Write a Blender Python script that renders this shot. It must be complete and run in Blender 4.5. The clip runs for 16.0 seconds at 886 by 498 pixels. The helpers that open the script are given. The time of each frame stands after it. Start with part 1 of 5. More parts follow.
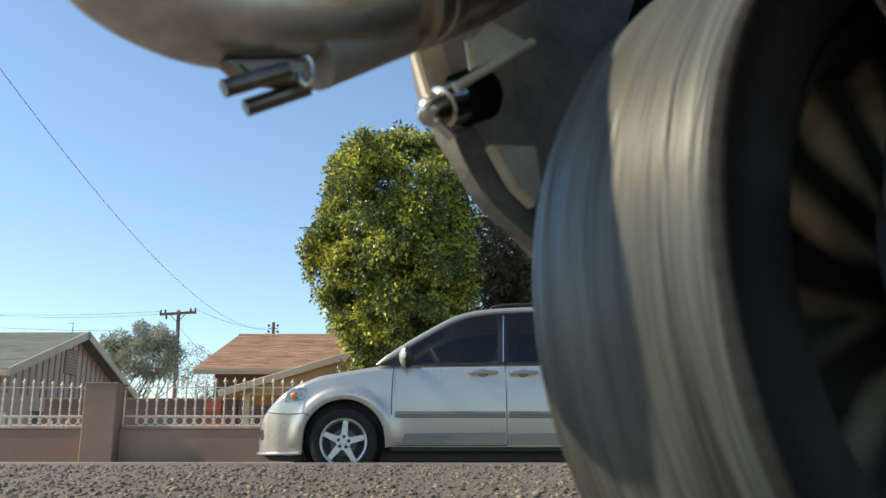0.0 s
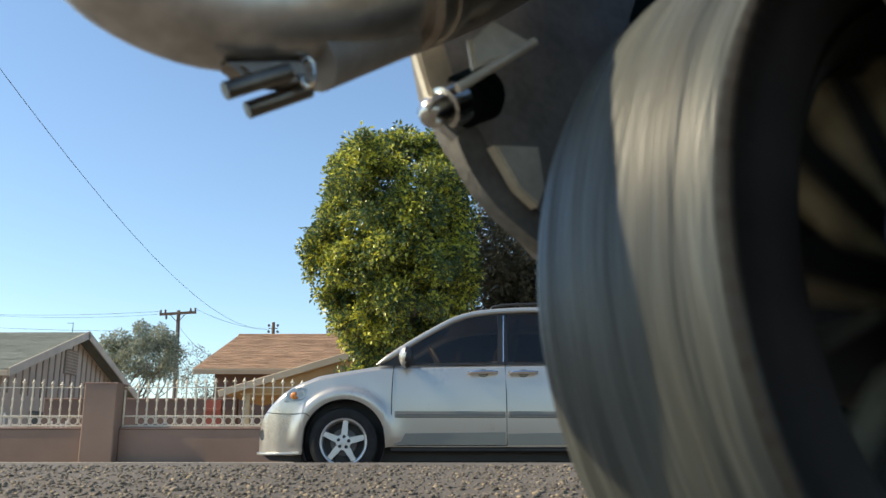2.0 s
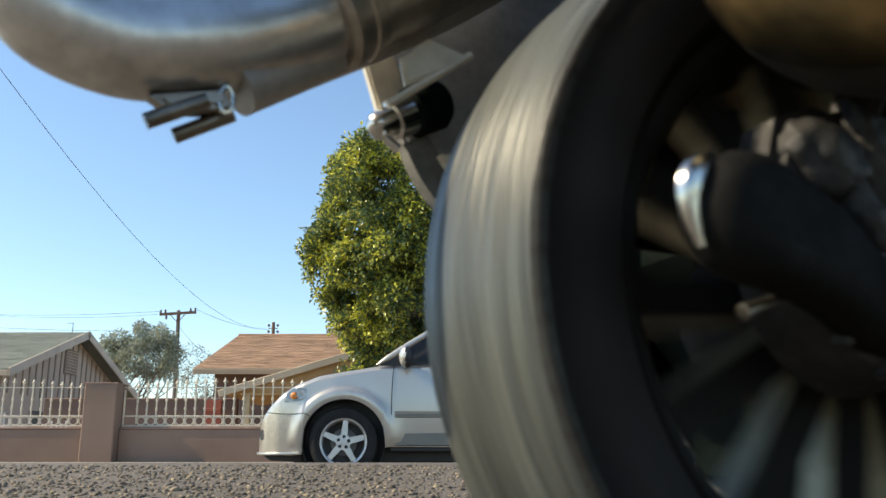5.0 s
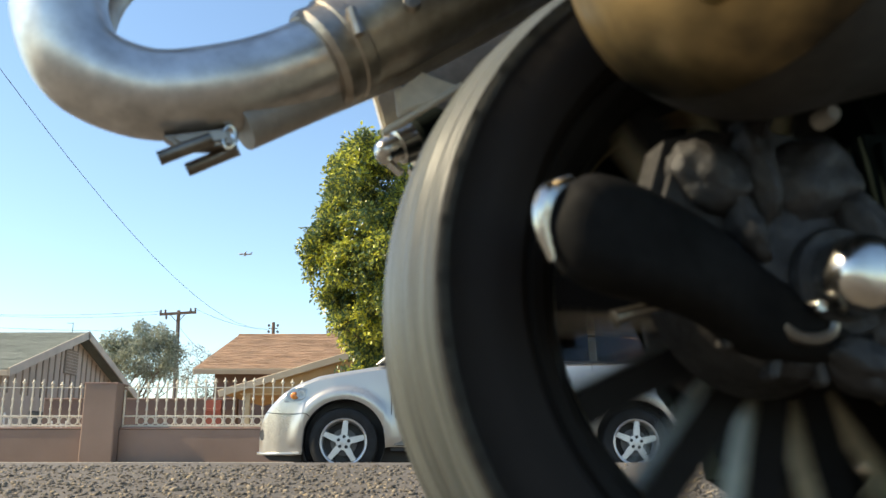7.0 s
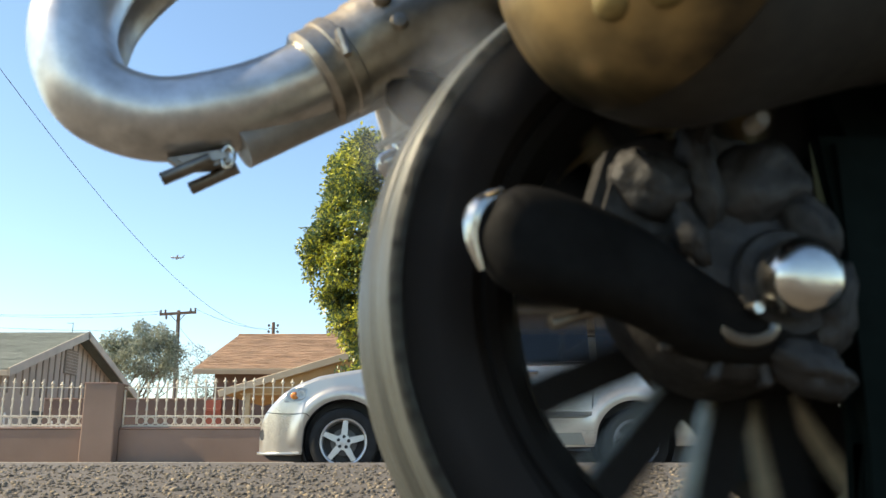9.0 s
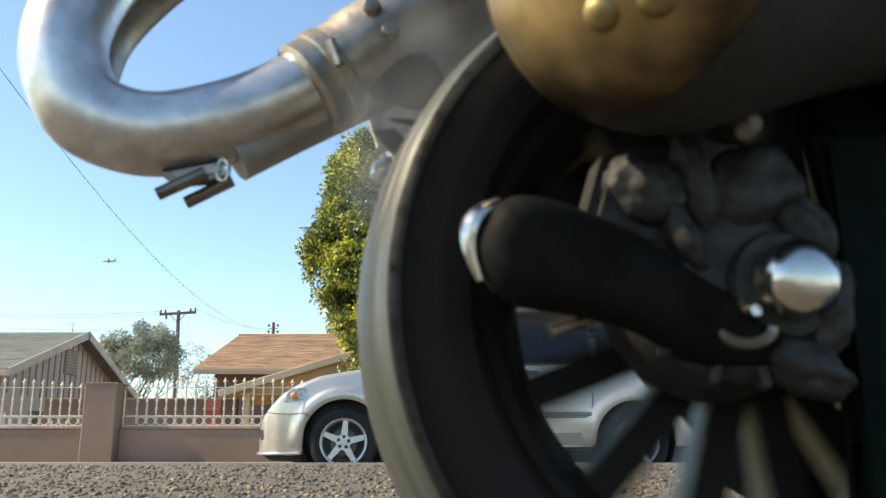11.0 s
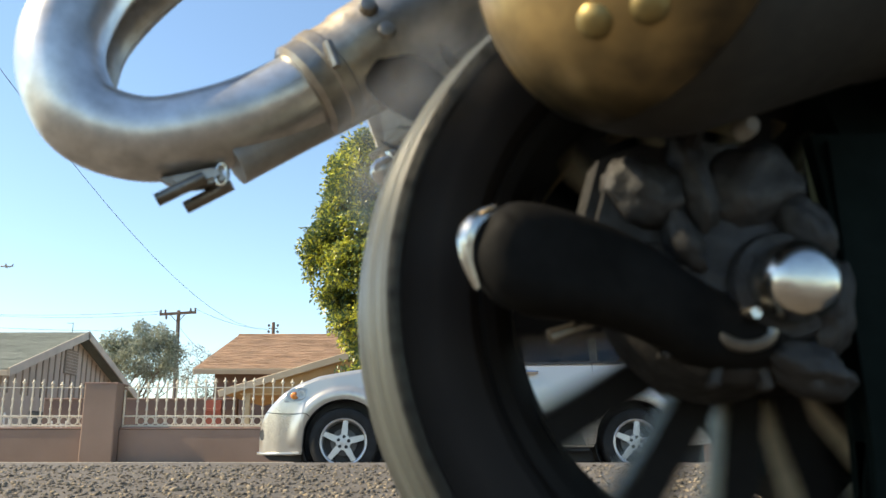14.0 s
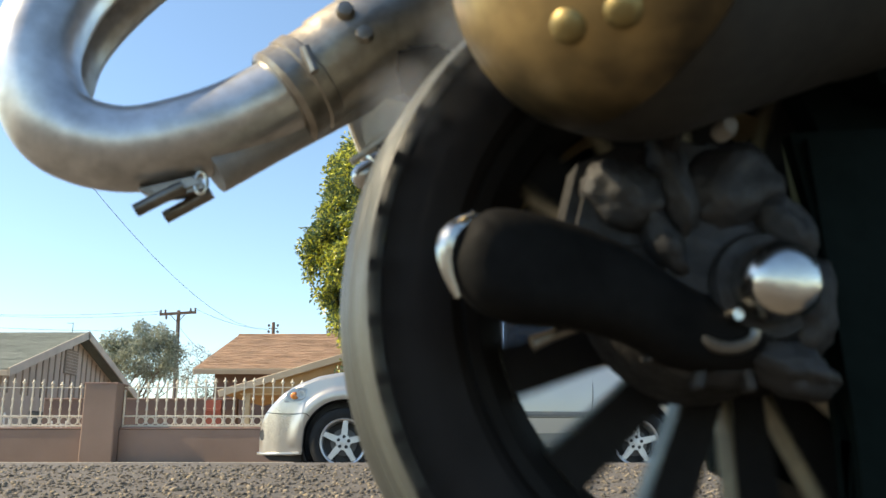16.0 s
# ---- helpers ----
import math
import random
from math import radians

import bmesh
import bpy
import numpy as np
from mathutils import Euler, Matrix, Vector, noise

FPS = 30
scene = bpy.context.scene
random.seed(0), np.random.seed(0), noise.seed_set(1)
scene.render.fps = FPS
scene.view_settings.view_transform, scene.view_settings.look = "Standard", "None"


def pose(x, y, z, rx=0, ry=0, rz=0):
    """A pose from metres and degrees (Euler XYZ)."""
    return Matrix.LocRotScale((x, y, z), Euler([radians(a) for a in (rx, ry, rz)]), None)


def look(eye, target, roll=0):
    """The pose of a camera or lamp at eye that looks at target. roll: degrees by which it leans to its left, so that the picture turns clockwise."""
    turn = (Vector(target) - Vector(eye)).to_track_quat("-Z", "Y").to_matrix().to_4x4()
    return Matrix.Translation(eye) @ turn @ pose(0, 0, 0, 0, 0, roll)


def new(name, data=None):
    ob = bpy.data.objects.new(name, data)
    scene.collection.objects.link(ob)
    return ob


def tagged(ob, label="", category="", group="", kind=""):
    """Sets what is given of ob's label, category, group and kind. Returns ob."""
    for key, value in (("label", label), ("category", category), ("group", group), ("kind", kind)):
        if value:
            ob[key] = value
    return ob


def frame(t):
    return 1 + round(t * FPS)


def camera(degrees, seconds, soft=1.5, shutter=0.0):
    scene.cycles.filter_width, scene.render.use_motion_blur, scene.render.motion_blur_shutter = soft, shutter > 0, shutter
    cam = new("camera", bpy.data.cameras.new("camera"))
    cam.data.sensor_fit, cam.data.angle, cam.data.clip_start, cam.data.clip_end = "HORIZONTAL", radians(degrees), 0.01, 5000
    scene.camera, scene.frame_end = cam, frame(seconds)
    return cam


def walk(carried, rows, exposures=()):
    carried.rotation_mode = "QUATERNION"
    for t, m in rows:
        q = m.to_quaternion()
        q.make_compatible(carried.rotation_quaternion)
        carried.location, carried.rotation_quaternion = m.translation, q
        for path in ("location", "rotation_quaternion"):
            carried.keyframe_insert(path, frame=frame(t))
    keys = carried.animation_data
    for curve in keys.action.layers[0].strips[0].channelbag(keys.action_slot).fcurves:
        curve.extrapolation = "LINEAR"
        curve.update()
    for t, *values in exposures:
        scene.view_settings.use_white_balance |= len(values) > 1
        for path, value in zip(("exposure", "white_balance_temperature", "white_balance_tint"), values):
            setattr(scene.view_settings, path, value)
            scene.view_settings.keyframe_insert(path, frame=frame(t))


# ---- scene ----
# ---- camera ----
EYE = 0.146
cam = camera(54.0, 16.0, soft=1.5, shutter=0.5)
STAND = pose(0, 0, EYE, 103.56, 0, 0)
walk(cam, [(0.0, STAND), (16.0, STAND)],
     exposures=[(0.0, 0.64, 6750, 5), (4.2, 0.64, 6750, 5), (6.3, 1.0, 7050, 5), (16.0, 1.0, 7050, 5)])
cam.data.dof.use_dof, cam.data.dof.focus_distance, cam.data.dof.aperture_fstop = True, 10.0, 13.0

# ---- world and sun ----
SUN_AZ, SUN_EL = 266.3, 41.0      # degrees, clockwise from +Y
world = bpy.data.worlds.new("sky")
scene.world = world
world.use_nodes = True
wn = world.node_tree.nodes
sky = wn.new("ShaderNodeTexSky")
sky.sky_type, sky.sun_disc = "NISHITA", False
sky.sun_elevation, sky.sun_rotation = radians(SUN_EL), radians(SUN_AZ)
sky.air_density, sky.dust_density, sky.ozone_density = 1.0, 0.2, 3.0
wn["Background"].inputs[1].default_value = 0.135
world.node_tree.links.new(sky.outputs[0], wn["Background"].inputs[0])
sun_data = bpy.data.lights.new("sun", "SUN")
sun_data.energy, sun_data.angle, sun_data.color = 4.3, radians(0.53), (1.0, 0.85, 0.64)
sun = new("sun", sun_data)
sa, se = radians(SUN_AZ), radians(SUN_EL)
sun_dir = Vector((math.sin(sa) * math.cos(se), math.cos(sa) * math.cos(se), math.sin(se)))
sun.matrix_world = look(sun_dir * 60, (0, 0, 0))


# ---- materials ----
def mat(name, color, rough=0.6, metal=0.0, dark=0.75, scale=8.0, fine=60.0, bump=0.15, spread=0.25,
        coat=0.0, tint=None, stretch=(1, 1, 1), spec=0.5):
    """A surface with broad stains and fine grain: colour runs from color*dark (or tint) to color."""
    m = bpy.data.materials.new(name)
    m.use_nodes = True
    n, l = m.node_tree.nodes, m.node_tree.links
    b = n["Principled BSDF"]
    co = n.new("ShaderNodeTexCoord")
    mp = n.new("ShaderNodeMapping")
    mp.inputs["Scale"].default_value = stretch
    l.new(co.outputs["Object"], mp.inputs[0])
    broad, grain = n.new("ShaderNodeTexNoise"), n.new("ShaderNodeTexNoise")
    broad.inputs["Scale"].default_value, broad.inputs["Detail"].default_value = scale, 5
    grain.inputs["Scale"].default_value, grain.inputs["Detail"].default_value = fine, 4
    l.new(mp.outputs[0], broad.inputs["Vector"]), l.new(mp.outputs[0], grain.inputs["Vector"])
    add = n.new("ShaderNodeMath")
    add.operation = "MULTIPLY_ADD"
    add.inputs[1].default_value = 0.45
    l.new(grain.outputs[0], add.inputs[0]), l.new(broad.outputs[0], add.inputs[2])
    ramp = n.new("ShaderNodeValToRGB")
    ramp.color_ramp.elements[0].position, ramp.color_ramp.elements[1].position = 0.72 - spread, 0.72 + spread
    low = tint or tuple(c * dark for c in color)
    ramp.color_ramp.elements[0].color, ramp.color_ramp.elements[1].color = (*low, 1), (*color, 1)
    l.new(add.outputs[0], ramp.inputs[0]), l.new(ramp.outputs[0], b.inputs["Base Color"])
    rr = n.new("ShaderNodeMapRange")
    rr.inputs[1].default_value, rr.inputs[2].default_value = 0.35, 1.1
    rr.inputs[3].default_value, rr.inputs[4].default_value = min(1, rough * 1.25), rough * 0.8
    l.new(add.outputs[0], rr.inputs[0]), l.new(rr.outputs[0], b.inputs["Roughness"])
    b.inputs["Metallic"].default_value, b.inputs["Coat Weight"].default_value = metal, coat
    b.inputs["Specular IOR Level"].default_value = spec
    if bump:
        bp = n.new("ShaderNodeBump")
        bp.inputs["Strength"].default_value, bp.inputs["Distance"].default_value = bump, 0.4 / fine
        l.new(grain.outputs[0], bp.inputs["Height"]), l.new(bp.outputs[0], b.inputs["Normal"])
    return m


def leaf_mat(name, young, old, gloss=0.35, through_light=0.35, patch=0.0):
    """Leaves: colour by leaf, light shining through."""
    m = bpy.data.materials.new(name)
    m.use_nodes = True
    n, l = m.node_tree.nodes, m.node_tree.links
    b, out = n["Principled BSDF"], n["Material Output"]
    g = n.new("ShaderNodeNewGeometry")
    ramp = n.new("ShaderNodeValToRGB")
    ramp.color_ramp.elements[0].color, ramp.color_ramp.elements[1].color = (*old, 1), (*young, 1)
    ramp.color_ramp.elements[0].position, ramp.color_ramp.elements[1].position = (0.42, 1.10) if patch else (0.2, 1.0)
    nz, mad = n.new("ShaderNodeTexNoise"), n.new("ShaderNodeMath")
    nz.inputs["Scale"].default_value, nz.inputs["Detail"].default_value = 1.6, 3
    sub_, mul = n.new("ShaderNodeMath"), n.new("ShaderNodeMath")
    sub_.operation, sub_.inputs[1].default_value = "SUBTRACT", 0.5
    mul.operation, mul.inputs[1].default_value = "MULTIPLY", 3.2 * patch
    mad.operation = "ADD"
    l.new(g.outputs["Position"], nz.inputs["Vector"]), l.new(nz.outputs[0], sub_.inputs[0]), l.new(sub_.outputs[0], mul.inputs[0])
    l.new(g.outputs["Random Per Island"], mad.inputs[0]), l.new(mul.outputs[0], mad.inputs[1])
    l.new(mad.outputs[0], ramp.inputs[0]), l.new(ramp.outputs[0], b.inputs["Base Color"])
    b.inputs["Roughness"].default_value = gloss
    tr, mix = n.new("ShaderNodeBsdfTranslucent"), n.new("ShaderNodeMixShader")
    l.new(ramp.outputs[0], tr.inputs[0])
    mix.inputs[0].default_value = through_light
    l.new(b.outputs[0], mix.inputs[1]), l.new(tr.outputs[0], mix.inputs[2]), l.new(mix.outputs[0], out.inputs[0])
    return m


def glass_mat(name, tint, rough=0.02):
    m = bpy.data.materials.new(name)
    m.use_nodes = True
    n, l = m.node_tree.nodes, m.node_tree.links
    out = n["Material Output"]
    tr, gl, mix, fr = (n.new("ShaderNodeBsdfTransparent"), n.new("ShaderNodeBsdfGlossy"),
                       n.new("ShaderNodeMixShader"), n.new("ShaderNodeFresnel"))
    tr.inputs[0].default_value, gl.inputs["Roughness"].default_value = (*tint, 1), rough
    fr.inputs[0].default_value = 1.5
    l.new(fr.outputs[0], mix.inputs[0]), l.new(tr.outputs[0], mix.inputs[1])
    l.new(gl.outputs[0], mix.inputs[2]), l.new(mix.outputs[0], out.inputs[0])
    return m


ASPHALT = mat("asphalt", (0.138, 0.118, 0.096), 0.92, dark=0.45, scale=1.2, fine=70, bump=0.9, spread=0.3)
CHIP = mat("asphalt_chip", (0.25, 0.23, 0.20), 0.85, dark=0.4, scale=9, fine=90, bump=0.5, spread=0.3)
EARTH = mat("earth", (0.32, 0.26, 0.19), 0.95, scale=0.6, fine=20, bump=0.6)
CONCRETE = mat("concrete", (0.45, 0.42, 0.38), 0.9, scale=2, fine=40, bump=0.3)
STUCCO = mat("brown_stucco", (0.26, 0.178, 0.136), 0.92, dark=0.8, scale=1.5, fine=90, bump=0.6)
STUCCO_CAP = mat("stucco_cap", (0.33, 0.22, 0.18), 0.92, dark=0.8, scale=2, fine=90, bump=0.6)
IRON_CREAM = mat("cream_painted_iron", (0.74, 0.66, 0.52), 0.55, dark=0.7, scale=14, fine=120, bump=0.2)
RAKE_TAUPE = mat("taupe_rake", (0.58, 0.50, 0.40), 0.75, dark=0.8, scale=2, fine=40)
SIDING = mat("taupe_siding", (0.60, 0.50, 0.40), 0.8, dark=0.8, scale=2, fine=40, bump=0.3, stretch=(1, 1, 0.2))
BATTEN = mat("taupe_batten", (0.33, 0.27, 0.21), 0.8, dark=0.8, scale=2, fine=40, bump=0.3)
FASCIA = mat("pale_fascia", (0.52, 0.44, 0.33), 0.7, dark=0.8, scale=2, fine=40)
ROOF_GREY = mat("grey_green_shingle", (0.21, 0.23, 0.20), 0.95, dark=0.7, scale=1.5, fine=12, bump=0.6)
ROOF_BROWN = mat("brown_shingle", (0.43, 0.265, 0.165), 0.95, tint=(0.25, 0.165, 0.105), scale=1.4, fine=9, bump=0.6, stretch=(1, 2.5, 2.5))
HOUSE_BROWN = mat("brown_house_wall", (0.19, 0.125, 0.10), 0.9, scale=1.5, fine=50)
PORCH_TAN = mat("tan_porch_boards", (0.44, 0.28, 0.13), 0.8, dark=0.8, scale=2, fine=30)
POST_WOOD = mat("porch_wood", (0.58, 0.45, 0.28), 0.8, scale=3, fine=40)
RED_PAINT = mat("red_panel", (0.34, 0.085, 0.05), 0.6, scale=3, fine=40)
WHITE_PLASTIC = mat("white_plastic", (0.75, 0.73, 0.68), 0.5, scale=5, fine=60)
POLE_WOOD = mat("pole_wood", (0.20, 0.13, 0.09), 0.9, dark=0.6, scale=1.5, fine=25, stretch=(3, 3, 0.3))
WIRE = mat("wire", (0.05, 0.05, 0.055), 0.6, bump=0)
CERAMIC = mat("insulator", (0.12, 0.09, 0.08), 0.35, bump=0)
BARK = mat("bark", (0.22, 0.17, 0.13), 0.95, dark=0.6, scale=6, fine=40, bump=0.7)
LEAF = leaf_mat("ficus_leaf", (0.74, 0.72, 0.10), (0.085, 0.135, 0.062), 0.32, 0.34, 0.45)
# leaf colours darkened to carry the shade inside the crown
LEAF_SHADED = leaf_mat("shaded_leaf", (0.19, 0.18, 0.12), (0.11, 0.11, 0.08), 0.45, 0.15)
LEAF_FAR = leaf_mat("far_leaf", (0.44, 0.46, 0.36), (0.25, 0.28, 0.22), 0.6, 0.25)
LEAF_PALE = leaf_mat("pale_leaf", (0.27, 0.26, 0.2), (0.15, 0.155, 0.125), 0.7, 0.25)
SILVER = mat("silver_paint", (0.54, 0.515, 0.47), 0.30, metal=0.62, dark=0.93, scale=2, fine=400, bump=0.02, coat=0.5)
SILVER_DARK = mat("grey_lower_paint", (0.19, 0.185, 0.17), 0.35, metal=0.4, dark=0.9, scale=2, fine=300, bump=0.02, coat=0.4)
VAN_TRIM = mat("grey_trim", (0.16, 0.155, 0.15), 0.5, scale=5, fine=90)
BLACK_PLASTIC = mat("black_plastic", (0.022, 0.022, 0.024), 0.5, scale=6, fine=90)
SEAM = mat("dark_seam", (0.02, 0.02, 0.02), 0.8, bump=0)
WINDOW = glass_mat("tinted_glass", (0.42, 0.39, 0.35))
CLEAR = glass_mat("clear_lens", (0.86, 0.87, 0.88), 0.03)
AMBER = mat("amber_lens", (0.85, 0.28, 0.05), 0.2, bump=0, coat=0.5)
CHROME_CAR = mat("chrome", (0.75, 0.75, 0.75), 0.12, metal=1.0, dark=0.9, scale=9, fine=150, bump=0.02)
ALLOY = mat("alloy", (0.62, 0.61, 0.60), 0.36, metal=0.75, dark=0.9, scale=9, fine=150, bump=0.02)
INTERIOR = mat("cabin_cloth", (0.36, 0.33, 0.29), 0.9, scale=5, fine=80)
CABIN_DARK = mat("cabin_dark", (0.05, 0.05, 0.05), 0.8, scale=5, fine=80)
TYRE_CAR = mat("car_tyre", (0.013, 0.0125, 0.012), 0.8, scale=9, fine=120, bump=0.3)
TREAD = mat("dusty_tread", (0.092, 0.098, 0.088), 0.40, dark=0.42, scale=10, fine=55, bump=0.4, spread=0.16, spec=0.32, stretch=(0.35, 4.6, 0.35))
STEEL_DARK = mat("dark_worn_steel", (0.22, 0.205, 0.18), 0.35, metal=0.9, dark=0.4, scale=40, fine=200, bump=0.1)
RUBBER = mat("black_rubber", (0.020, 0.018, 0.017), 0.9, dark=0.7, scale=18, fine=160, bump=0.25, spec=0.15)
WHEEL_BLACK = mat("black_cast_wheel", (0.016, 0.015, 0.014), 0.7, dark=0.6, scale=20, fine=150, bump=0.15, spec=0.12)
SPOKE_SIDE = mat("bare_cast_side", (0.36, 0.33, 0.22), 0.42, metal=0.35, dark=0.45, scale=30, fine=150, bump=0.15, spread=0.2)
RIM_EDGE = mat("worn_rim_edge", (0.30, 0.24, 0.13), 0.45, metal=0.2, dark=0.6, scale=25, fine=150)
PIPE = mat("chrome_pipe", (0.80, 0.785, 0.76), 0.34, metal=0.9, tint=(0.30, 0.29, 0.28), scale=13, fine=70, bump=0.08, spread=0.28)
PIPE_DULL = mat("dull_pipe", (0.46, 0.42, 0.36), 0.4, metal=0.85, tint=(0.20, 0.17, 0.14), scale=18, fine=90, bump=0.15)
FRAME_GREY = mat("grey_frame_tube", (0.42, 0.40, 0.37), 0.45, metal=0.3, dark=0.65, scale=18, fine=110)
PLATE = mat("pale_bracket", (0.80, 0.72, 0.57), 0.5, metal=0.3, dark=0.7, scale=30, fine=150)
BRONZE = mat("bronze_muffler", (0.56, 0.39, 0.17), 0.36, metal=0.75, tint=(0.10, 0.075, 0.04), scale=9, fine=60, bump=0.08, spread=0.2)
BRASS = mat("dull_brass", (0.34, 0.25, 0.10), 0.5, metal=0.75, dark=0.6, scale=40, fine=150, bump=0.1)
ARM = mat("black_arm_paint", (0.009, 0.0085, 0.008), 0.7, dark=0.5, scale=25, fine=150, bump=0.2, spec=0.08)
ARC_GREY = mat("grimy_bracket", (0.31, 0.29, 0.265), 0.55, dark=0.5, scale=25, fine=150, bump=0.2)
LAMP_BOWL = mat("lamp_bowl", (0.82, 0.81, 0.78), 0.3, metal=0.3, dark=0.8, scale=20, fine=100, bump=0.1)
GRIME = mat("grimy_sheet", (0.22, 0.21, 0.185), 0.8, dark=0.45, scale=22, fine=130, bump=0.3)
# muffler bronze with the bodywork's shade put into its colour
SHADED_BRONZE = mat("shaded_bronze", (0.020, 0.018, 0.014), 0.7, metal=0.0, dark=0.3, scale=16, fine=120, bump=0.1, spread=0.2)
CAST = mat("grimy_cast_metal", (0.030, 0.028, 0.027), 0.6, metal=0.2, dark=0.25, scale=35, fine=140, bump=0.6)
NUT = mat("steel_nut", (0.56, 0.55, 0.52), 0.22, metal=1.0, dark=0.8, scale=40, fine=200, bump=0.05)
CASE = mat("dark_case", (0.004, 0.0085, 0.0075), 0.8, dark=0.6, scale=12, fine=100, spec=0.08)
PLANE_GREY = mat("aircraft_grey", (0.30, 0.32, 0.36), 0.5, scale=0.5, fine=4, bump=0)


def smoke_mat(name, radius, seed):
    """Thin smoke: dense in the middle of a puff, torn by noise, gone at its rim."""
    m = bpy.data.materials.new(name)
    m.use_nodes = True
    n, l = m.node_tree.nodes, m.node_tree.links
    b = n["Principled BSDF"]
    b.inputs["Base Color"].default_value, b.inputs["Roughness"].default_value = (0.62, 0.61, 0.60, 1), 1.0
    b.inputs["Specular IOR Level"].default_value = 0
    co, flat, size = n.new("ShaderNodeTexCoord"), n.new("ShaderNodeVectorMath"), n.new("ShaderNodeVectorMath")
    flat.operation, flat.inputs[1].default_value, size.operation = "MULTIPLY", (1, 0, 1), "LENGTH"
    fall, nz, tear, mul = n.new("ShaderNodeMapRange"), n.new("ShaderNodeTexNoise"), n.new("ShaderNodeMapRange"), n.new("ShaderNodeMath")
    fall.interpolation_type = "SMOOTHSTEP"
    fall.inputs[1].default_value, fall.inputs[2].default_value = 0.0, radius * 0.92
    fall.inputs[3].default_value, fall.inputs[4].default_value = 0.24, 0.0
    nz.noise_dimensions, nz.inputs["W"].default_value = "4D", seed
    nz.inputs["Scale"].default_value, nz.inputs["Detail"].default_value = 22, 5
    tear.inputs[1].default_value, tear.inputs[2].default_value = 0.36, 0.66
    mul.operation = "MULTIPLY"
    l.new(co.outputs["Object"], flat.inputs[0]), l.new(flat.outputs[0], size.inputs[0]), l.new(size.outputs["Value"], fall.inputs[0])
    l.new(co.outputs["Object"], nz.inputs["Vector"]), l.new(nz.outputs[0], tear.inputs[0])
    l.new(fall.outputs[0], mul.inputs[0]), l.new(tear.outputs[0], mul.inputs[1]), l.new(mul.outputs[0], b.inputs["Alpha"])
    return m


# ---- mesh helpers ----
def add_box(bm, c, s, m=None, bevel=0.0):
    """A box of centre c and size s; bevel chamfers its twelve edges."""
    mm = (m or Matrix()) @ Matrix.Translation(c)
    made = bmesh.ops.create_cube(bm, size=1.0, matrix=mm @ Matrix.Diagonal((*s, 1)))["verts"]
    if bevel:
        bmesh.ops.bevel(bm, geom=list({e for v in made for e in v.link_edges}), offset=bevel, segments=1, affect="EDGES", clamp_overlap=True)


def add_tube(bm, pts, radius, seg=16, closed=False):
    """A round tube through pts; radius is a number or one for each point."""
    pts = [Vector(p) for p in pts]
    rs = radius if isinstance(radius, (list, tuple)) else [radius] * len(pts)
    n, rings, up = len(pts), [], None
    for i, p in enumerate(pts):
        a, b = (pts[i - 1], pts[(i + 1) % n]) if closed else (pts[max(i - 1, 0)], pts[min(i + 1, n - 1)])
        d = (b - a).normalized()
        if up is None:
            up = d.orthogonal().normalized()
        up = (up - d * up.dot(d)).normalized()
        side = d.cross(up)
        rings.append([bm.verts.new(p + rs[i] * (math.cos(2 * math.pi * k / seg) * up + math.sin(2 * math.pi * k / seg) * side)) for k in range(seg)])
    for i in range(n if closed else n - 1):
        a, b = rings[i], rings[(i + 1) % n]
        for k in range(seg):
            bm.faces.new((a[k], a[(k + 1) % seg], b[(k + 1) % seg], b[k]))
    if not closed:
        bm.faces.new(list(reversed(rings[0])))
        bm.faces.new(rings[-1])


def add_lathe(bm, profile, seg=64, m=None):
    """Turns (radius, y) pairs round the y axis; a closed loop of pairs if the first is repeated last."""
    m = m or Matrix()
    rings = []
    for r, y in profile:
        if r < 1e-6:
            rings.append([bm.verts.new(m @ Vector((0, y, 0)))])
        else:
            rings.append([bm.verts.new(m @ Vector((r * math.cos(2 * math.pi * k / seg), y, r * math.sin(2 * math.pi * k / seg)))) for k in range(seg)])
    for a, b in zip(rings, rings[1:]):
        for k in range(seg):
            j = (k + 1) % seg
            if len(a) == 1 and len(b) == 1:
                continue
            if len(a) == 1:
                bm.faces.new((a[0], b[k], b[j]))
            elif len(b) == 1:
                bm.faces.new((a[k], b[0], a[j]))
            else:
                bm.faces.new((a[k], b[k], b[j], a[j]))


def add_prism(bm, outline, y0, y1, m=None, bevel=0.0):
    """An outline in x, z pushed out from y0 to y1."""
    m = m or Matrix()
    a = [bm.verts.new(m @ Vector((x, y0, z))) for x, z in outline]
    b = [bm.verts.new(m @ Vector((x, y1, z))) for x, z in outline]
    n = len(outline)
    fa, fb = bm.faces.new(a), bm.faces.new(list(reversed(b)))
    for i in range(n):
        bm.faces.new((a[(i + 1) % n], a[i], b[i], b[(i + 1) % n]))
    if bevel:
        bmesh.ops.bevel(bm, geom=list({e for f in (fa, fb) for e in f.edges}), offset=bevel, segments=2, affect="EDGES", clamp_overlap=True)


def finish(name, bm, material, smooth=None):
    bmesh.ops.recalc_face_normals(bm, faces=bm.faces[:])
    me = bpy.data.meshes.new(name)
    bm.to_mesh(me)
    bm.free()
    me.materials.append(material)
    if smooth is not None:
        me.polygons.foreach_set("use_smooth", [True] * len(me.polygons))
        me.set_sharp_from_angle(angle=radians(smooth))
    return me


def part(name, bm, material, parent=None, label="", smooth=35, m=None):
    ob = new(name, finish(name, bm, material, smooth))
    ob.parent = parent
    if m is not None:
        ob.matrix_basis = m
    return tagged(ob, label)


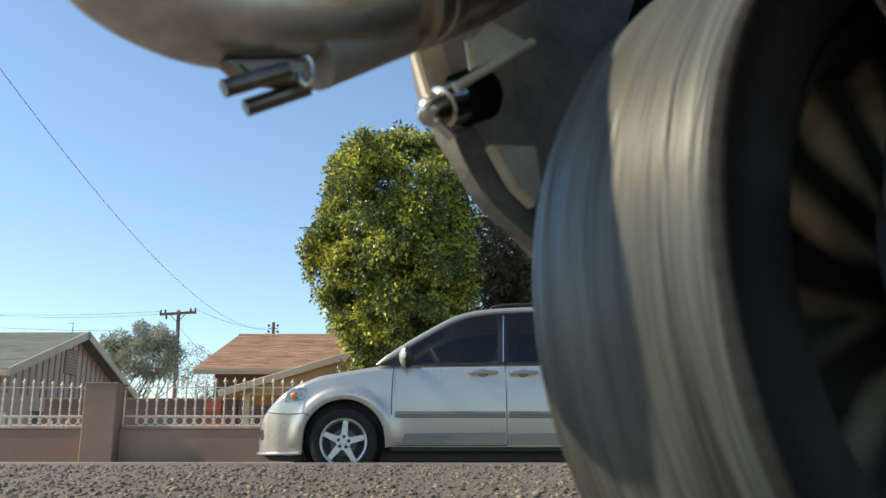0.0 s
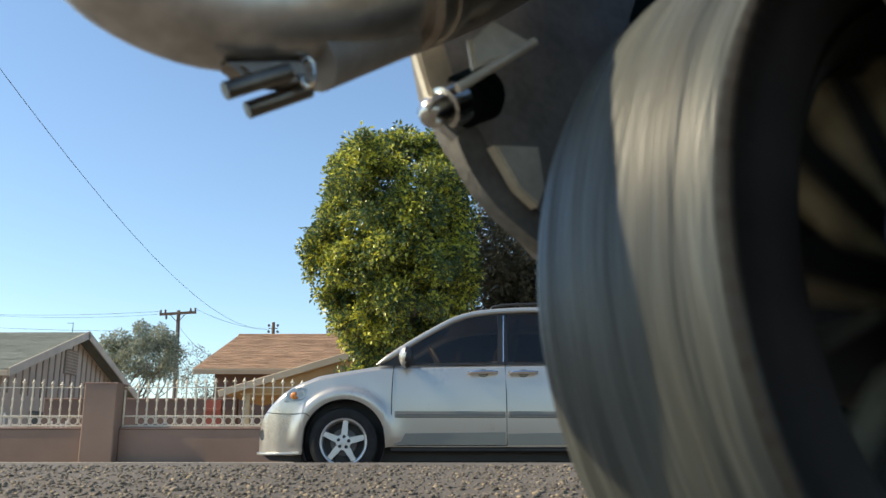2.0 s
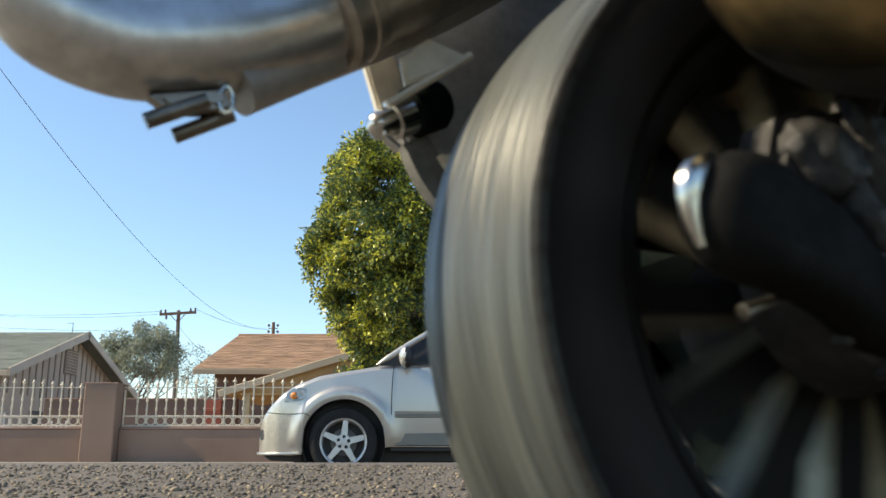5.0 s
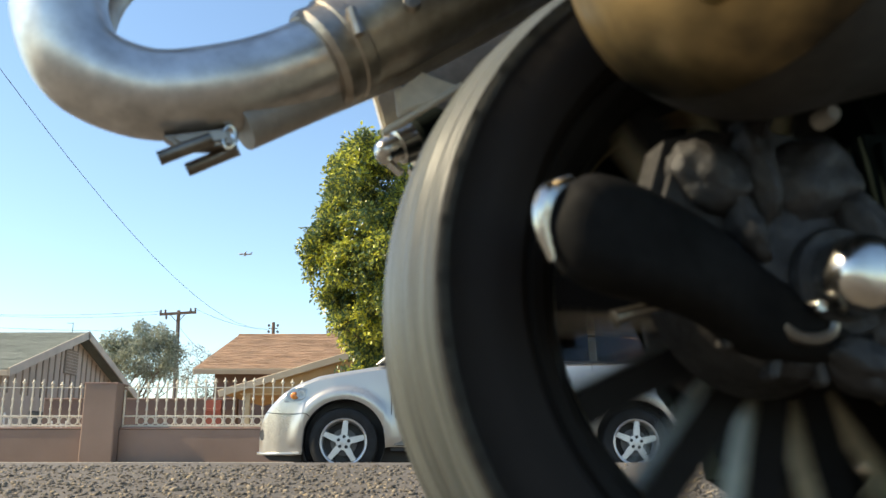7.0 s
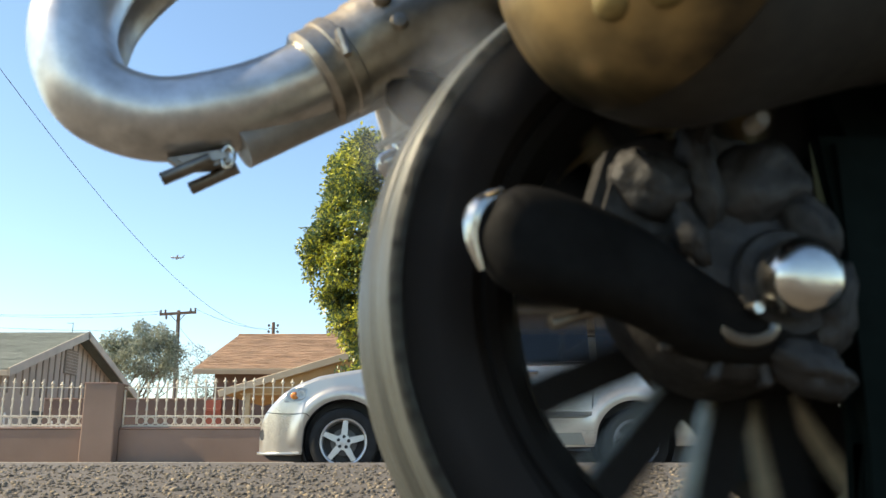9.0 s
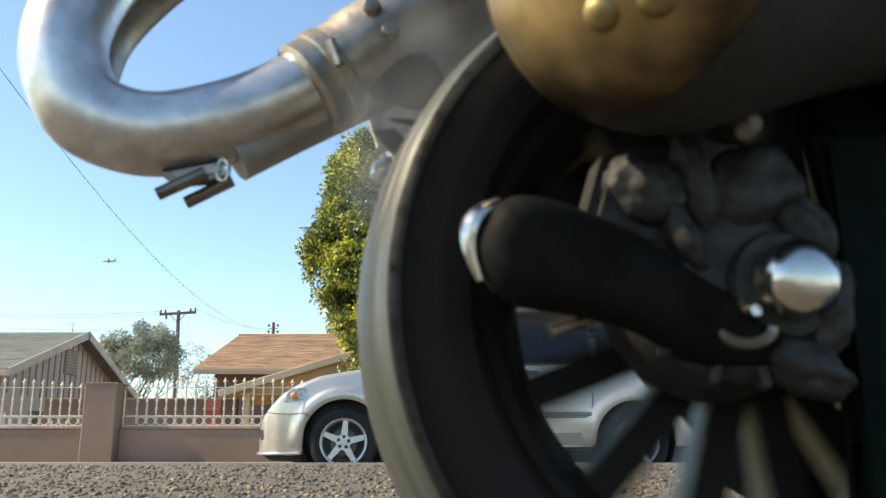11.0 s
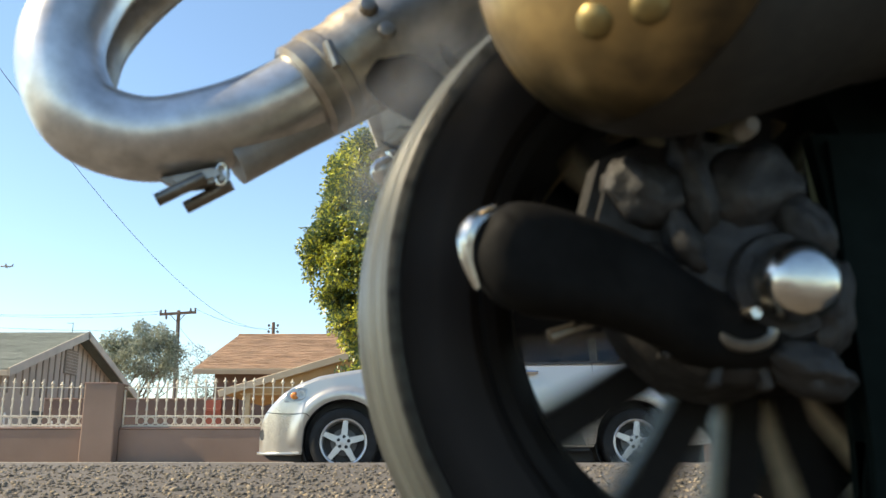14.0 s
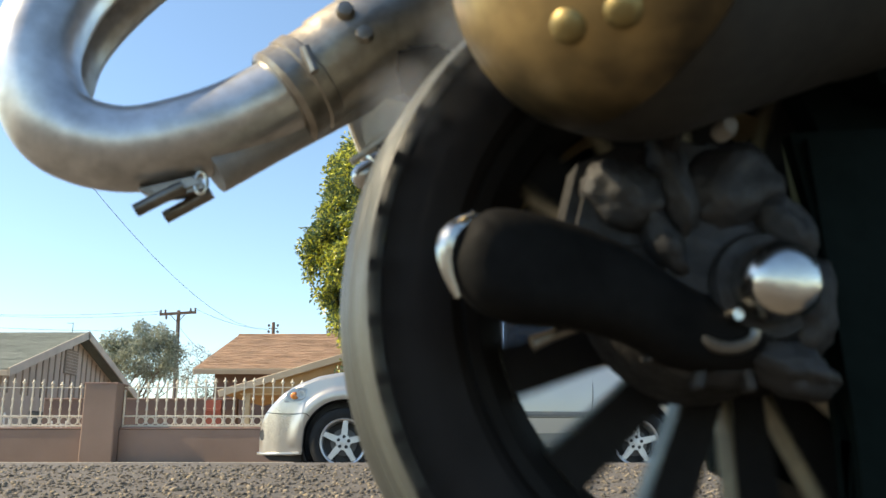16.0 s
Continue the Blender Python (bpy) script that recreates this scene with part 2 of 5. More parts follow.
def thing(name, m, label, category, group="", kind=""):
    ob = new(name)
    ob.empty_display_size = 0.1
    ob.matrix_basis = m
    return tagged(ob, label, category, group, kind)


def share(name, me, parent, m):
    ob = new(name, me)
    ob.parent, ob.matrix_basis = parent, m
    return ob


def bm_box(c, s, m=None, bevel=0.0):
    bm = bmesh.new()
    add_box(bm, c, s, m, bevel)
    return bm


def bm_tube(pts, r, seg=16, closed=False):
    bm = bmesh.new()
    add_tube(bm, pts, r, seg, closed)
    return bm


def bm_lathe(profile, seg=64, m=None):
    bm = bmesh.new()
    add_lathe(bm, profile, seg, m)
    return bm


def bm_prism(outline, y0, y1, m=None, bevel=0.0):
    bm = bmesh.new()
    add_prism(bm, outline, y0, y1, m, bevel)
    return bm


def bm_pebble(outline, rings):
    """An outline in x, z with rounded edges: rings of (inset, y) from front to back, capped."""
    bm, n, made = bmesh.new(), len(outline), []
    pts = [Vector((x, 0, z)) for x, z in outline]
    area = sum(a.x * b.z - b.x * a.z for a, b in zip(pts, pts[1:] + pts[:1]))
    for inset, y in rings:
        ring = []
        for i, p in enumerate(pts):
            d = (pts[(i + 1) % n] - pts[i - 1]).normalized()
            inward = Vector((-d.z, 0, d.x)) * (1 if area > 0 else -1)
            ring.append(bm.verts.new(p + inward * inset + Vector((0, y, 0))))
        made.append(ring)
    for a, b in zip(made, made[1:]):
        for i in range(n):
            bm.faces.new((a[i], a[(i + 1) % n], b[(i + 1) % n], b[i]))
    bm.faces.new(made[0]), bm.faces.new(list(reversed(made[-1])))
    return bm


def arc(cx, cz, r, a0, a1, n):
    return [(cx + r * math.cos(radians(a0 + (a1 - a0) * i / n)), cz + r * math.sin(radians(a0 + (a1 - a0) * i / n))) for i in range(n + 1)]


def curve_through(pts, n=8):
    """A smooth line through pts (Catmull-Rom)."""
    p = [Vector(q) for q in pts]
    p = [2 * p[0] - p[1]] + p + [2 * p[-1] - p[-2]]
    out = []
    for i in range(1, len(p) - 2):
        for k in range(n):
            t = k / n
            out.append(0.5 * (2 * p[i] + (p[i + 1] - p[i - 1]) * t + (2 * p[i - 1] - 5 * p[i] + 4 * p[i + 1] - p[i + 2]) * t * t
                              + (3 * p[i] - p[i - 1] - 3 * p[i + 1] + p[i + 2]) * t ** 3))
    return out + [p[-2]]


# ---- ground ----
def ease(t):
    t = min(1, max(0, t))
    return t * t * (3 - 2 * t)


def ground_z(y):
    """The road's crown: up from the near side, down to the far gutter, then kerb and yard."""
    z = 0.1325 * ease((y - 0.7) / 2.5) - 0.1825 * ease((y - 3.2) / 6.0)
    return z


def build_ground():
    ys = [-3000, -300, -30, -5, 0, 0.4, 0.7] + [0.7 + 0.125 * i for i in range(1, 21)] + [3.4 + 0.4 * i for i in range(0, 15)] + [10.3]
    xs = [-3000, -300, -60, -20, -8] + [-4 + 0.5 * i for i in range(17)] + [8, 20, 60, 300, 3000]
    bm = bmesh.new()
    grid = [[bm.verts.new((x, y, ground_z(y))) for x in xs] for y in ys]
    # kerb face, pavement and yard to the horizon
    for y, z in ((10.45, -0.05), (10.47, 0.08), (11.9, 0.1), (12.2, 0.1), (60, 0.12), (300, 0.1), (3000, 0.0)):
        grid.append([bm.verts.new((x, y, z)) for x in xs])
    for a, b in zip(grid, grid[1:]):
        for i in range(len(xs) - 1):
            bm.faces.new((a[i], a[i + 1], b[i + 1], b[i]))
    ob = new("ground", finish("ground", bm, ASPHALT, 60))
    ob.data.materials.append(CONCRETE)
    ob.data.materials.append(EARTH)
    for f in ob.data.polygons:
        y = f.center.y
        f.material_index = 2 if y > 12 else 1 if y > 10.4 else 0
    return tagged(ob, "worn grey asphalt street with a crown, a kerb and dry yards", "road", kind="structure")


def build_chips():
    """Stones standing proud of the worn asphalt."""
    rng = random.Random(4)
    verts, faces = [], []
    base = bmesh.new()
    bmesh.ops.create_icosphere(base, subdivisions=1, radius=1.0)
    bv = [v.co.copy() for v in base.verts]
    bf = [[v.index for v in f.verts] for f in base.faces]
    base.free()
    for i in range(15000):
        y = 1.2 + 1.65 * rng.random() ** 1.2
        x = (rng.random() * 2 - 1) * (0.35 + 0.56 * y)
        r = rng.uniform(0.003, 0.0092) * (1.25 - 0.2 * y) * (1.35 if rng.random() < 0.08 else 1)
        q = Euler((rng.uniform(-0.4, 0.4), rng.uniform(-0.4, 0.4), rng.uniform(0, 6.3))).to_matrix()
        s = Vector((r * rng.uniform(0.8, 1.5), r * rng.uniform(0.7, 1.2), r * rng.uniform(0.5, 0.85)))
        o, k = Vector((x, y, ground_z(y) + r * rng.uniform(-0.25, 0.25))), len(verts)
        for v in bv:
            w = q @ Vector((v.x * s.x, v.y * s.y, v.z * s.z)) * rng.uniform(0.72, 1.2)
            verts.append(w + o)
        faces += [[a + k for a in f] for f in bf]
    me = bpy.data.meshes.new("asphalt_chips")
    me.from_pydata(verts, [], faces)
    m = CHIP.copy()
    n, l = m.node_tree.nodes, m.node_tree.links
    g, ramp = n.new("ShaderNodeNewGeometry"), n.new("ShaderNodeValToRGB")
    cr = ramp.color_ramp
    cr.elements[0].color, cr.elements[1].color = (0.065, 0.054, 0.042, 1), (0.34, 0.265, 0.17, 1)
    e = cr.elements.new(0.75)
    e.color = (0.155, 0.132, 0.103, 1)
    l.new(g.outputs["Random Per Island"], ramp.inputs[0]), l.new(ramp.outputs[0], n["Principled BSDF"].inputs["Base Color"])
    me.materials.append(m)
    me.polygons.foreach_set("use_smooth", [True] * len(me.polygons))
    return tagged(new("asphalt_chips", me), "loose and embedded grey and tan stones in the road", "gravel", kind="stuff")


build_ground()
build_chips()


# ---- garden wall with iron railing ----
FENCE_Y = 12.4


def build_garden_wall(x0, x1, name):
    ob = thing(name, pose((x0 + x1) / 2, FENCE_Y, 0.05), "low brown stucco garden wall along the pavement", "wall", "garden walls", "structure")
    w = x1 - x0
    part("wall", bm_box((0, 0.09, 0.235), (w, 0.18, 0.53), bevel=0.012), STUCCO, ob)
    part("cap", bm_box((0, 0.09, 0.511), (w, 0.20, 0.022), bevel=0.006), STUCCO_CAP, ob)
    return ob


def picket_mesh():
    """One cream iron bar, 1 m long from z = 0, with knobs and a spear head."""
    bm = bmesh.new()
    add_box(bm, (0, 0, 0.16), (0.018, 0.018, 0.60))
    for z in (0.10, 0.24):
        add_lathe(bm, [(0, -0.022), (0.017, -0.018), (0.021, 0), (0.017, 0.018), (0, 0.022)], 8, Matrix.Translation((0, 0, z)) @ pose(0, 0, 0, 90))
    tip = Matrix.Translation((0, 0, 0.46))
    add_lathe(bm, [(0, -0.01), (0.016, -0.004), (0.016, 0.004), (0.009, 0.012), (0.022, 0.034), (0.020, 0.042), (0.006, 0.085), (0, 0.095)], 8, tip @ pose(0, 0, 0, 90))
    add_box(bm, (0, 0, 0.494), (0.060, 0.012, 0.018), bevel=0.004)
    return finish("picket", bm, IRON_CREAM, 40)


PICKET = picket_mesh()


def ring_mesh():
    pts = [(0.056 * math.cos(2 * math.pi * k / 20), 0, 0.056 * math.sin(2 * math.pi * k / 20)) for k in range(20)]
    return finish("ring", bm_tube(pts, 0.0085, 6, True), IRON_CREAM, 60)


RING = ring_mesh()


def build_railing(x0, x1, rise, first, peak):
    """A panel of spear-topped bars on a row of rings; the bars rise towards the panel's middle."""
    ob = thing("iron_railing", pose(x0, FENCE_Y + 0.08, 0.575), "cream painted iron railing with spear tops and a ring border", "railing", "railings on the garden wall")
    w, step = x1 - x0, 0.1365
    for z, h in ((0.02, 0.022), (0.155, 0.022), (0.555, 0.014)):
        part("rail", bm_box((w / 2, 0, z), (w, 0.02 if h > 0.02 else 0.012, h), bevel=0.003), IRON_CREAM, ob)
    x = first
    while x < w - 0.02:
        s = 0.60 + rise * max(0.0, 1 - ((x - peak) / (0.5 * max(w, 2.6))) ** 2)
        m = Matrix.Translation((x, 0, 0.165)) @ Matrix.Diagonal((1, 1, (s - 0.165) / 0.555, 1))
        share("picket", PICKET, ob, m)
        if x + step < w:
            share("ring", RING, ob, Matrix.Translation((x + step / 2, 0, 0.088)))
        x += step
    for x in (0.01, w - 0.01):
        part("end_bar", bm_box((x, 0, 0.26), (0.025, 0.025, 0.52), bevel=0.004), IRON_CREAM, ob)
    return ob


def build_gate_post(x):
    ob = thing("gate_post", pose(x, 12.2, 0.05), "square brown stucco post between two railing panels", "post", "gate posts")
    part("shaft", bm_box((0, 0.22, 0.535), (0.455, 0.42, 1.17), bevel=0.012), STUCCO, ob)
    part("cap", bm_box((0, 0.22, 1.122), (0.468, 0.433, 0.014), bevel=0.004), STUCCO_CAP, ob)
    return ob


build_garden_wall(-16.0, -4.985, "wall_left")
build_garden_wall(-4.53, 9.0, "wall_right")
build_gate_post(-4.758)
build_railing(-8.1, -5.0, 0.10, 0.093, 1.55)
build_railing(-4.52, -1.35, 0.10, 0.195, 1.6)
build_railing(-1.30, 1.80, 0.10, 0.1, 1.55)


# ---- houses ----
def add_shingles(parent, m, width, slope, rows, material, rng):
    """Courses of shingles over a slope: each course a long thin wedge cut in tabs of uneven height."""
    bm = bmesh.new()
    h = slope / rows
    for r in range(rows):
        x = -rng.random() * 0.8
        while x < width:
            w = rng.uniform(0.25, 0.6)
            a, b = max(0, x), min(width, x + w - 0.012)
            if b > a + 0.02:
                t = rng.uniform(0.012, 0.02)
                lo, hi = r * h - rng.uniform(0, 0.02), (r + 1) * h
                v = [bm.verts.new(p) for p in ((a, lo, 0.004), (b, lo, 0.004), (b, lo, t), (a, lo, t), (a, hi, 0.004), (b, hi, 0.004))]
                bm.faces.new((v[0], v[1], v[2], v[3])), bm.faces.new((v[3], v[2], v[5], v[4]))
            x += w
    ob = part("shingles", bm, material, parent, smooth=None, m=m)
    return tagged(ob, kind="stuff")


def island_tint(material, spread):
    """Lets every shingle differ a little."""
    m = material.copy()
    n, l = m.node_tree.nodes, m.node_tree.links
    b = n["Principled BSDF"]
    src = b.inputs["Base Color"].links[0].from_socket
    g, hsv, mr = n.new("ShaderNodeNewGeometry"), n.new("ShaderNodeHueSaturation"), n.new("ShaderNodeMapRange")
    mr.inputs[3].default_value, mr.inputs[4].default_value = 1 - spread, 1 + spread
    l.new(g.outputs["Random Per Island"], mr.inputs[0]), l.new(mr.outputs[0], hsv.inputs["Value"])
    l.new(src, hsv.inputs["Color"]), l.new(hsv.outputs[0], b.inputs["Base Color"])
    return m


SHINGLE_GREY, SHINGLE_BROWN = island_tint(ROOF_GREY, 0.05), island_tint(ROOF_BROWN, 0.17)


def build_house_left():
    """Ridge along the street; its gable end, in boards and battens, faces the neighbour."""
    X, yf, yr, ze, zr, L = -11.5, 23.1, 33.0, 2.46, 4.13, 16.0
    ym = (yf + yr) / 2
    ob = thing("house", pose(X, ym, 0.1), "single-storey house with taupe board siding and grey-green roof", "house")
    half, ze, zr = (yr - yf) / 2, ze - 0.1, zr - 0.1
    wall = [(-half + 0.5, 0), (half - 0.5, 0), (half - 0.5, ze + 0.1), (0, zr - 0.12), (-half + 0.5, ze + 0.1)]
    turn = pose(0, 0, 0, 0, 0, 90)
    part("wall", bm_prism(wall, 0.45, L, turn), SIDING, ob)
    for i in range(-11, 12):
        y = i * 0.4
        top = zr - 0.17 - abs(y) * (zr - ze) / half
        if abs(y) < half - 0.5:
            part("batten", bm_box((-0.437, y, top / 2 + 0.9), (0.03, 0.05, top - 1.8)), BATTEN, ob, smooth=None)
    slope = math.hypot(half, zr - ze)
    ang = math.degrees(math.atan2(zr - ze, half))
    for sgn in (-1, 1):
        m = pose(0, sgn * half, ze, 0, 0, 0) @ (pose(0, 0, 0, ang, 0, 0) if sgn < 0 else pose(0, 0, 0, 0, 0, 180) @ pose(0, 0, 0, ang, 0, 0))
        x0 = -L if sgn < 0 else 0
        part("roof_slope", bm_box((x0 + L / 2, slope / 2, -0.05), (L, slope, 0.09), bevel=0.01), ROOF_GREY, ob, m=m)
        add_shingles(ob, m @ Matrix.Translation((x0, 0, 0)), L, slope, 34, SHINGLE_GREY, random.Random(7 + sgn))
        e = -0.01 if sgn < 0 else 0.01
        part("rake_board", bm_box((e + (0.04 if sgn < 0 else -0.04), slope / 2, -0.085), (0.05, slope + 0.05, 0.24), bevel=0.008), RAKE_TAUPE, ob, m=m)
        part("eave_board", bm_box((x0 + L / 2, -0.02, -0.10), (L, 0.04, 0.15), bevel=0.008), RAKE_TAUPE, ob, m=m)
    vent = part("gable_vent", bm_box((-0.43, -0.1, zr - 0.98), (0.06, 0.92, 0.78), bevel=0.01), BATTEN, ob)
    for k in range(8):
        part("louvre", bm_box((-0.395, -0.1, zr - 1.32 + k * 0.095), (0.05, 0.82, 0.02), bevel=0.003), RAKE_TAUPE, vent, smooth=None)
    # flat black panel on the siding stands in for an opening's shade
    part("shade_panel", bm_box((-0.42, 0.2, 0.8), (0.06, 5.5, 1.2)), BLACK_PLASTIC, ob, "black panel painted as the shade of a carport opening")
    return ob


def build_house_right():
    X, yf, yr, ze, zr, L = -6.85, 24.0, 34.1, 2.56, 4.17, 15.0
    ym = (yf + yr) / 2
    ob = thing("house", pose(X, ym, 0.1), "single-storey brown house with an orange-brown shingle roof", "house")
    half, ze, zr = (yr - yf) / 2, ze - 0.1, zr - 0.1
    turn = pose(0, 0, 0, 0, 0, 90)
    wall = [(-half + 0.5, 0), (half - 0.5, 0), (half - 0.5, ze + 0.1), (0, zr - 0.12), (-half + 0.5, ze + 0.1)]
    part("wall", bm_prism(wall, -L, -0.45, turn), HOUSE_BROWN, ob)
    slope = math.hypot(half, zr - ze)
    ang = math.degrees(math.atan2(zr - ze, half))
    for sgn in (-1, 1):
        m = pose(0, sgn * half, ze, 0, 0, 0) @ (pose(0, 0, 0, ang, 0, 0) if sgn < 0 else pose(0, 0, 0, 0, 0, 180) @ pose(0, 0, 0, ang, 0, 0))
        x0 = 0 if sgn < 0 else -L
        part("roof_slope", bm_box((x0 + L / 2, slope / 2, -0.05), (L, slope, 0.09), bevel=0.01), ROOF_BROWN, ob, m=m)
        add_shingles(ob, m @ Matrix.Translation((x0, 0, 0)), L, slope, 36, SHINGLE_BROWN, random.Random(17 + sgn))
        part("eave_board", bm_box((x0 + L / 2, -0.02, -0.08), (L, 0.04, 0.15), bevel=0.008), FASCIA, ob, m=m)
        part("rake_board", bm_box((0, slope / 2, -0.09), (0.05, slope + 0.05, 0.18), bevel=0.008), FASCIA, ob, m=m)
    part("ridge_cap", bm_tube([(0, 0, zr + 0.005), (L, 0, zr + 0.005)], 0.05, 8), ROOF_BROWN, ob)
    # turbine vent on the ridge
    v = Matrix.Translation((3.1, 0.3, zr - 0.08)) @ pose(0, 0, 0, 90)
    vent = part("roof_vent", bm_lathe([(0.13, 0), (0.13, 0.12), (0.2, 0.16), (0.23, 0.24), (0.18, 0.33), (0.06, 0.37), (0, 0.37)], 16, v), CERAMIC, ob, "dark domed metal roof vent")
    for k in range(12):
        a = 2 * math.pi * k / 12
        part("vane", bm_box((3.1 + 0.215 * math.cos(a), 0.3 + 0.215 * math.sin(a), zr + 0.17), (0.02, 0.02, 0.16)), CHROME_CAR, vent, smooth=None)
    return ob


def build_porch():
    """An open gabled porch before the brown house."""
    xl, xr, ze, y0, y1 = -4.86, 3.70, 1.55, 19.0, 23.5
    xm = (xl + xr) / 2
    zr = ze + (xm - xl) * 0.297
    ob = thing("porch", pose(xm, y0, 0.1), "tan gabled timber porch with pale bargeboards", "porch")
    h, ze, zr = xm - xl, ze - 0.1, zr - 0.1
    part("gable_face", bm_prism([(-h + 0.25, ze - 0.02), (-h + 1.3, ze - 0.02), (0, zr - 0.56), (h - 1.3, ze - 0.02), (h - 0.25, ze - 0.02), (0, zr - 0.12)], 0.05, 0.09), PORCH_TAN, ob)
    ang = math.degrees(math.atan2(zr - ze, h))
    s = math.hypot(h, zr - ze)
    for sgn in (-1, 1):
        m = pose(sgn * h, 0, ze, 0, -ang if sgn < 0 else 180 + ang, 0)
        up = 1 if sgn < 0 else -1
        part("bargeboard", bm_box((s / 2, -0.02, -0.045 * up), (s, 0.045, 0.15), bevel=0.008), FASCIA, ob, m=m)
        part("roof_slope", bm_box((s / 2, 2.27, 0.01 * up), (s, 4.5, 0.07), bevel=0.01), ROOF_BROWN, ob, m=m)
        part("soffit", bm_box((s / 2, 2.27, -0.05 * up), (s - 0.1, 4.4, 0.03)), PORCH_TAN, ob, m=m)
    n = 40
    for k in range(n):
        x = -h + 1.5 + (h - 1.5) * k / n
        z = ze + (x + h) * (zr - ze) / h - 0.54
        part("scallop", bm_lathe([(0, -0.012), (0.075, -0.012), (0.075, 0.012), (0, 0.012)], 12, Matrix.Translation((x, 0.035, z))), PORCH_TAN, ob, smooth=None)
    for x in (-h + 0.62, h - 0.62):
        part("porch_post", bm_box((x, 0.15, (ze + 0.05) / 2), (0.11, 0.11, ze + 0.05), bevel=0.01), POST_WOOD, ob)
    part("beam", bm_box((0, 0.15, ze + 0.0), (2 * h - 0.9, 0.1, 0.12), bevel=0.01), POST_WOOD, ob)
    return ob


build_house_left()
build_house_right()
build_porch()

divider = thing("yard_wall", pose(-6.9, 20.2, 0.1), "dark brown block wall between the two yards", "wall", kind="structure")
part("wall", bm_box((0, 0, 0.68), (4.4, 0.2, 1.37), bevel=0.01), HOUSE_BROWN, divider)
part("cap", bm_box((0, 0, 1.375), (4.4, 0.24, 0.03), bevel=0.006), STUCCO_CAP, divider)
red = thing("red_board", pose(-5.12, 19.7, 0.1), "upright red painted board leaning in the yard", "board")
part("board", bm_box((0, 0, 0.66), (0.36, 0.05, 1.32), bevel=0.008), RED_PAINT, red)
part("batten", bm_box((0, -0.04, 1.1), (0.34, 0.03, 0.07), bevel=0.005), RED_PAINT, red)


def build_slat_stack(x, n, h):
    ob = thing("white_slats", pose(x, 13.4, 0.1), "stack of white slatted plastic panels behind the railing", "panel", "white panels")
    for k in range(n):
        part("slat", bm_box((k * 0.075, 0.01 * (k % 3), h / 2 + 0.04), (0.03, 0.02, h + 0.1 * math.sin(k * 2.1)), bevel=0.004), WHITE_PLASTIC, ob, smooth=None)
    for z in (0.25, h * 0.8):
        part("rail", bm_box(((n - 1) * 0.0375, 0.04, z), (n * 0.075, 0.03, 0.04), bevel=0.004), WHITE_PLASTIC, ob, smooth=None)
    return ob


build_slat_stack(-6.95, 6, 0.64)
build_slat_stack(-6.0, 5, 0.52)


# ---- poles and wires ----
def build_pole(x, y, top, arm):
    ob = thing("utility_pole", pose(x, y, 0.1), "weathered brown timber utility pole with a crossarm", "utility pole", "utility poles")
    part("pole", bm_tube([(0.25, 0, 0), (0, 0, top)], [0.19, 0.13], 14), POLE_WOOD, ob)
    if arm:
        part("crossarm", bm_box((0.0, 0.0, 0.0), (2.75, 0.12, 0.2), Matrix.Translation((0, -0.15, top - 0.25)) @ pose(0, 0, 0, 0, -3.5, 0), 0.015), POLE_WOOD, ob)
        for s in (-1, 1):
            part("brace", bm_tube([(s * 0.6, -0.18, top - 0.3 + s * 0.03), (0.02, -0.15, top - 0.95)], 0.03, 6), POLE_WOOD, ob)
        for dx in (-1.3, -0.95, 0.95, 1.3):
            z = top - 0.25 + dx * 0.06
            part("insulator", bm_lathe([(0, 0), (0.06, 0), (0.09, 0.09), (0.05, 0.12), (0.09, 0.2), (0.04, 0.27), (0, 0.28)], 10, Matrix.Translation((dx, -0.15, z + 0.08)) @ pose(0, 0, 0, 90)), CERAMIC, ob)
        part("hanging_insulator", bm_lathe([(0, 0), (0.07, 0.02), (0.09, 0.2), (0.05, 0.34), (0, 0.35)], 10, Matrix.Translation((-0.85, -0.15, top - 0.72)) @ pose(0, 0, 0, 90)), CERAMIC, ob)
        part("conduit", bm_tube([(0.19, -0.17, 1.0), (0.05, -0.15, top - 1.1)], 0.045, 8), VAN_TRIM, ob)
    else:
        for s in (-1, 1):
            for z in (top - 0.25, top - 0.75):
                part("insulator", bm_lathe([(0, 0), (0.09, 0.02), (0.11, 0.14), (0.06, 0.22), (0, 0.22)], 10, Matrix.Translation((s * 0.36, -0.1, z))), CERAMIC, ob)
            part("bracket", bm_box((s * 0.2, -0.05, top - 0.5), (0.34, 0.05, 0.06)), POLE_WOOD, ob, smooth=None)
    return ob


build_pole(-19.98, 65.0, 10.95, True)
build_pole(-13.76, 70.0, 10.8, False)


def build_wire(a, b, sag, r):
    a, b = Vector(a), Vector(b)
    pts = [a.lerp(b, k / 40) - Vector((0, 0, sag * 4 * (k / 40) * (1 - k / 40))) for k in range(41)]
    ob = new("overhead_wire", finish("overhead_wire", bm_tube(pts, r, 5), WIRE, 60))
    return tagged(ob, "thin dark sagging overhead wire", "wire", "overhead wires")


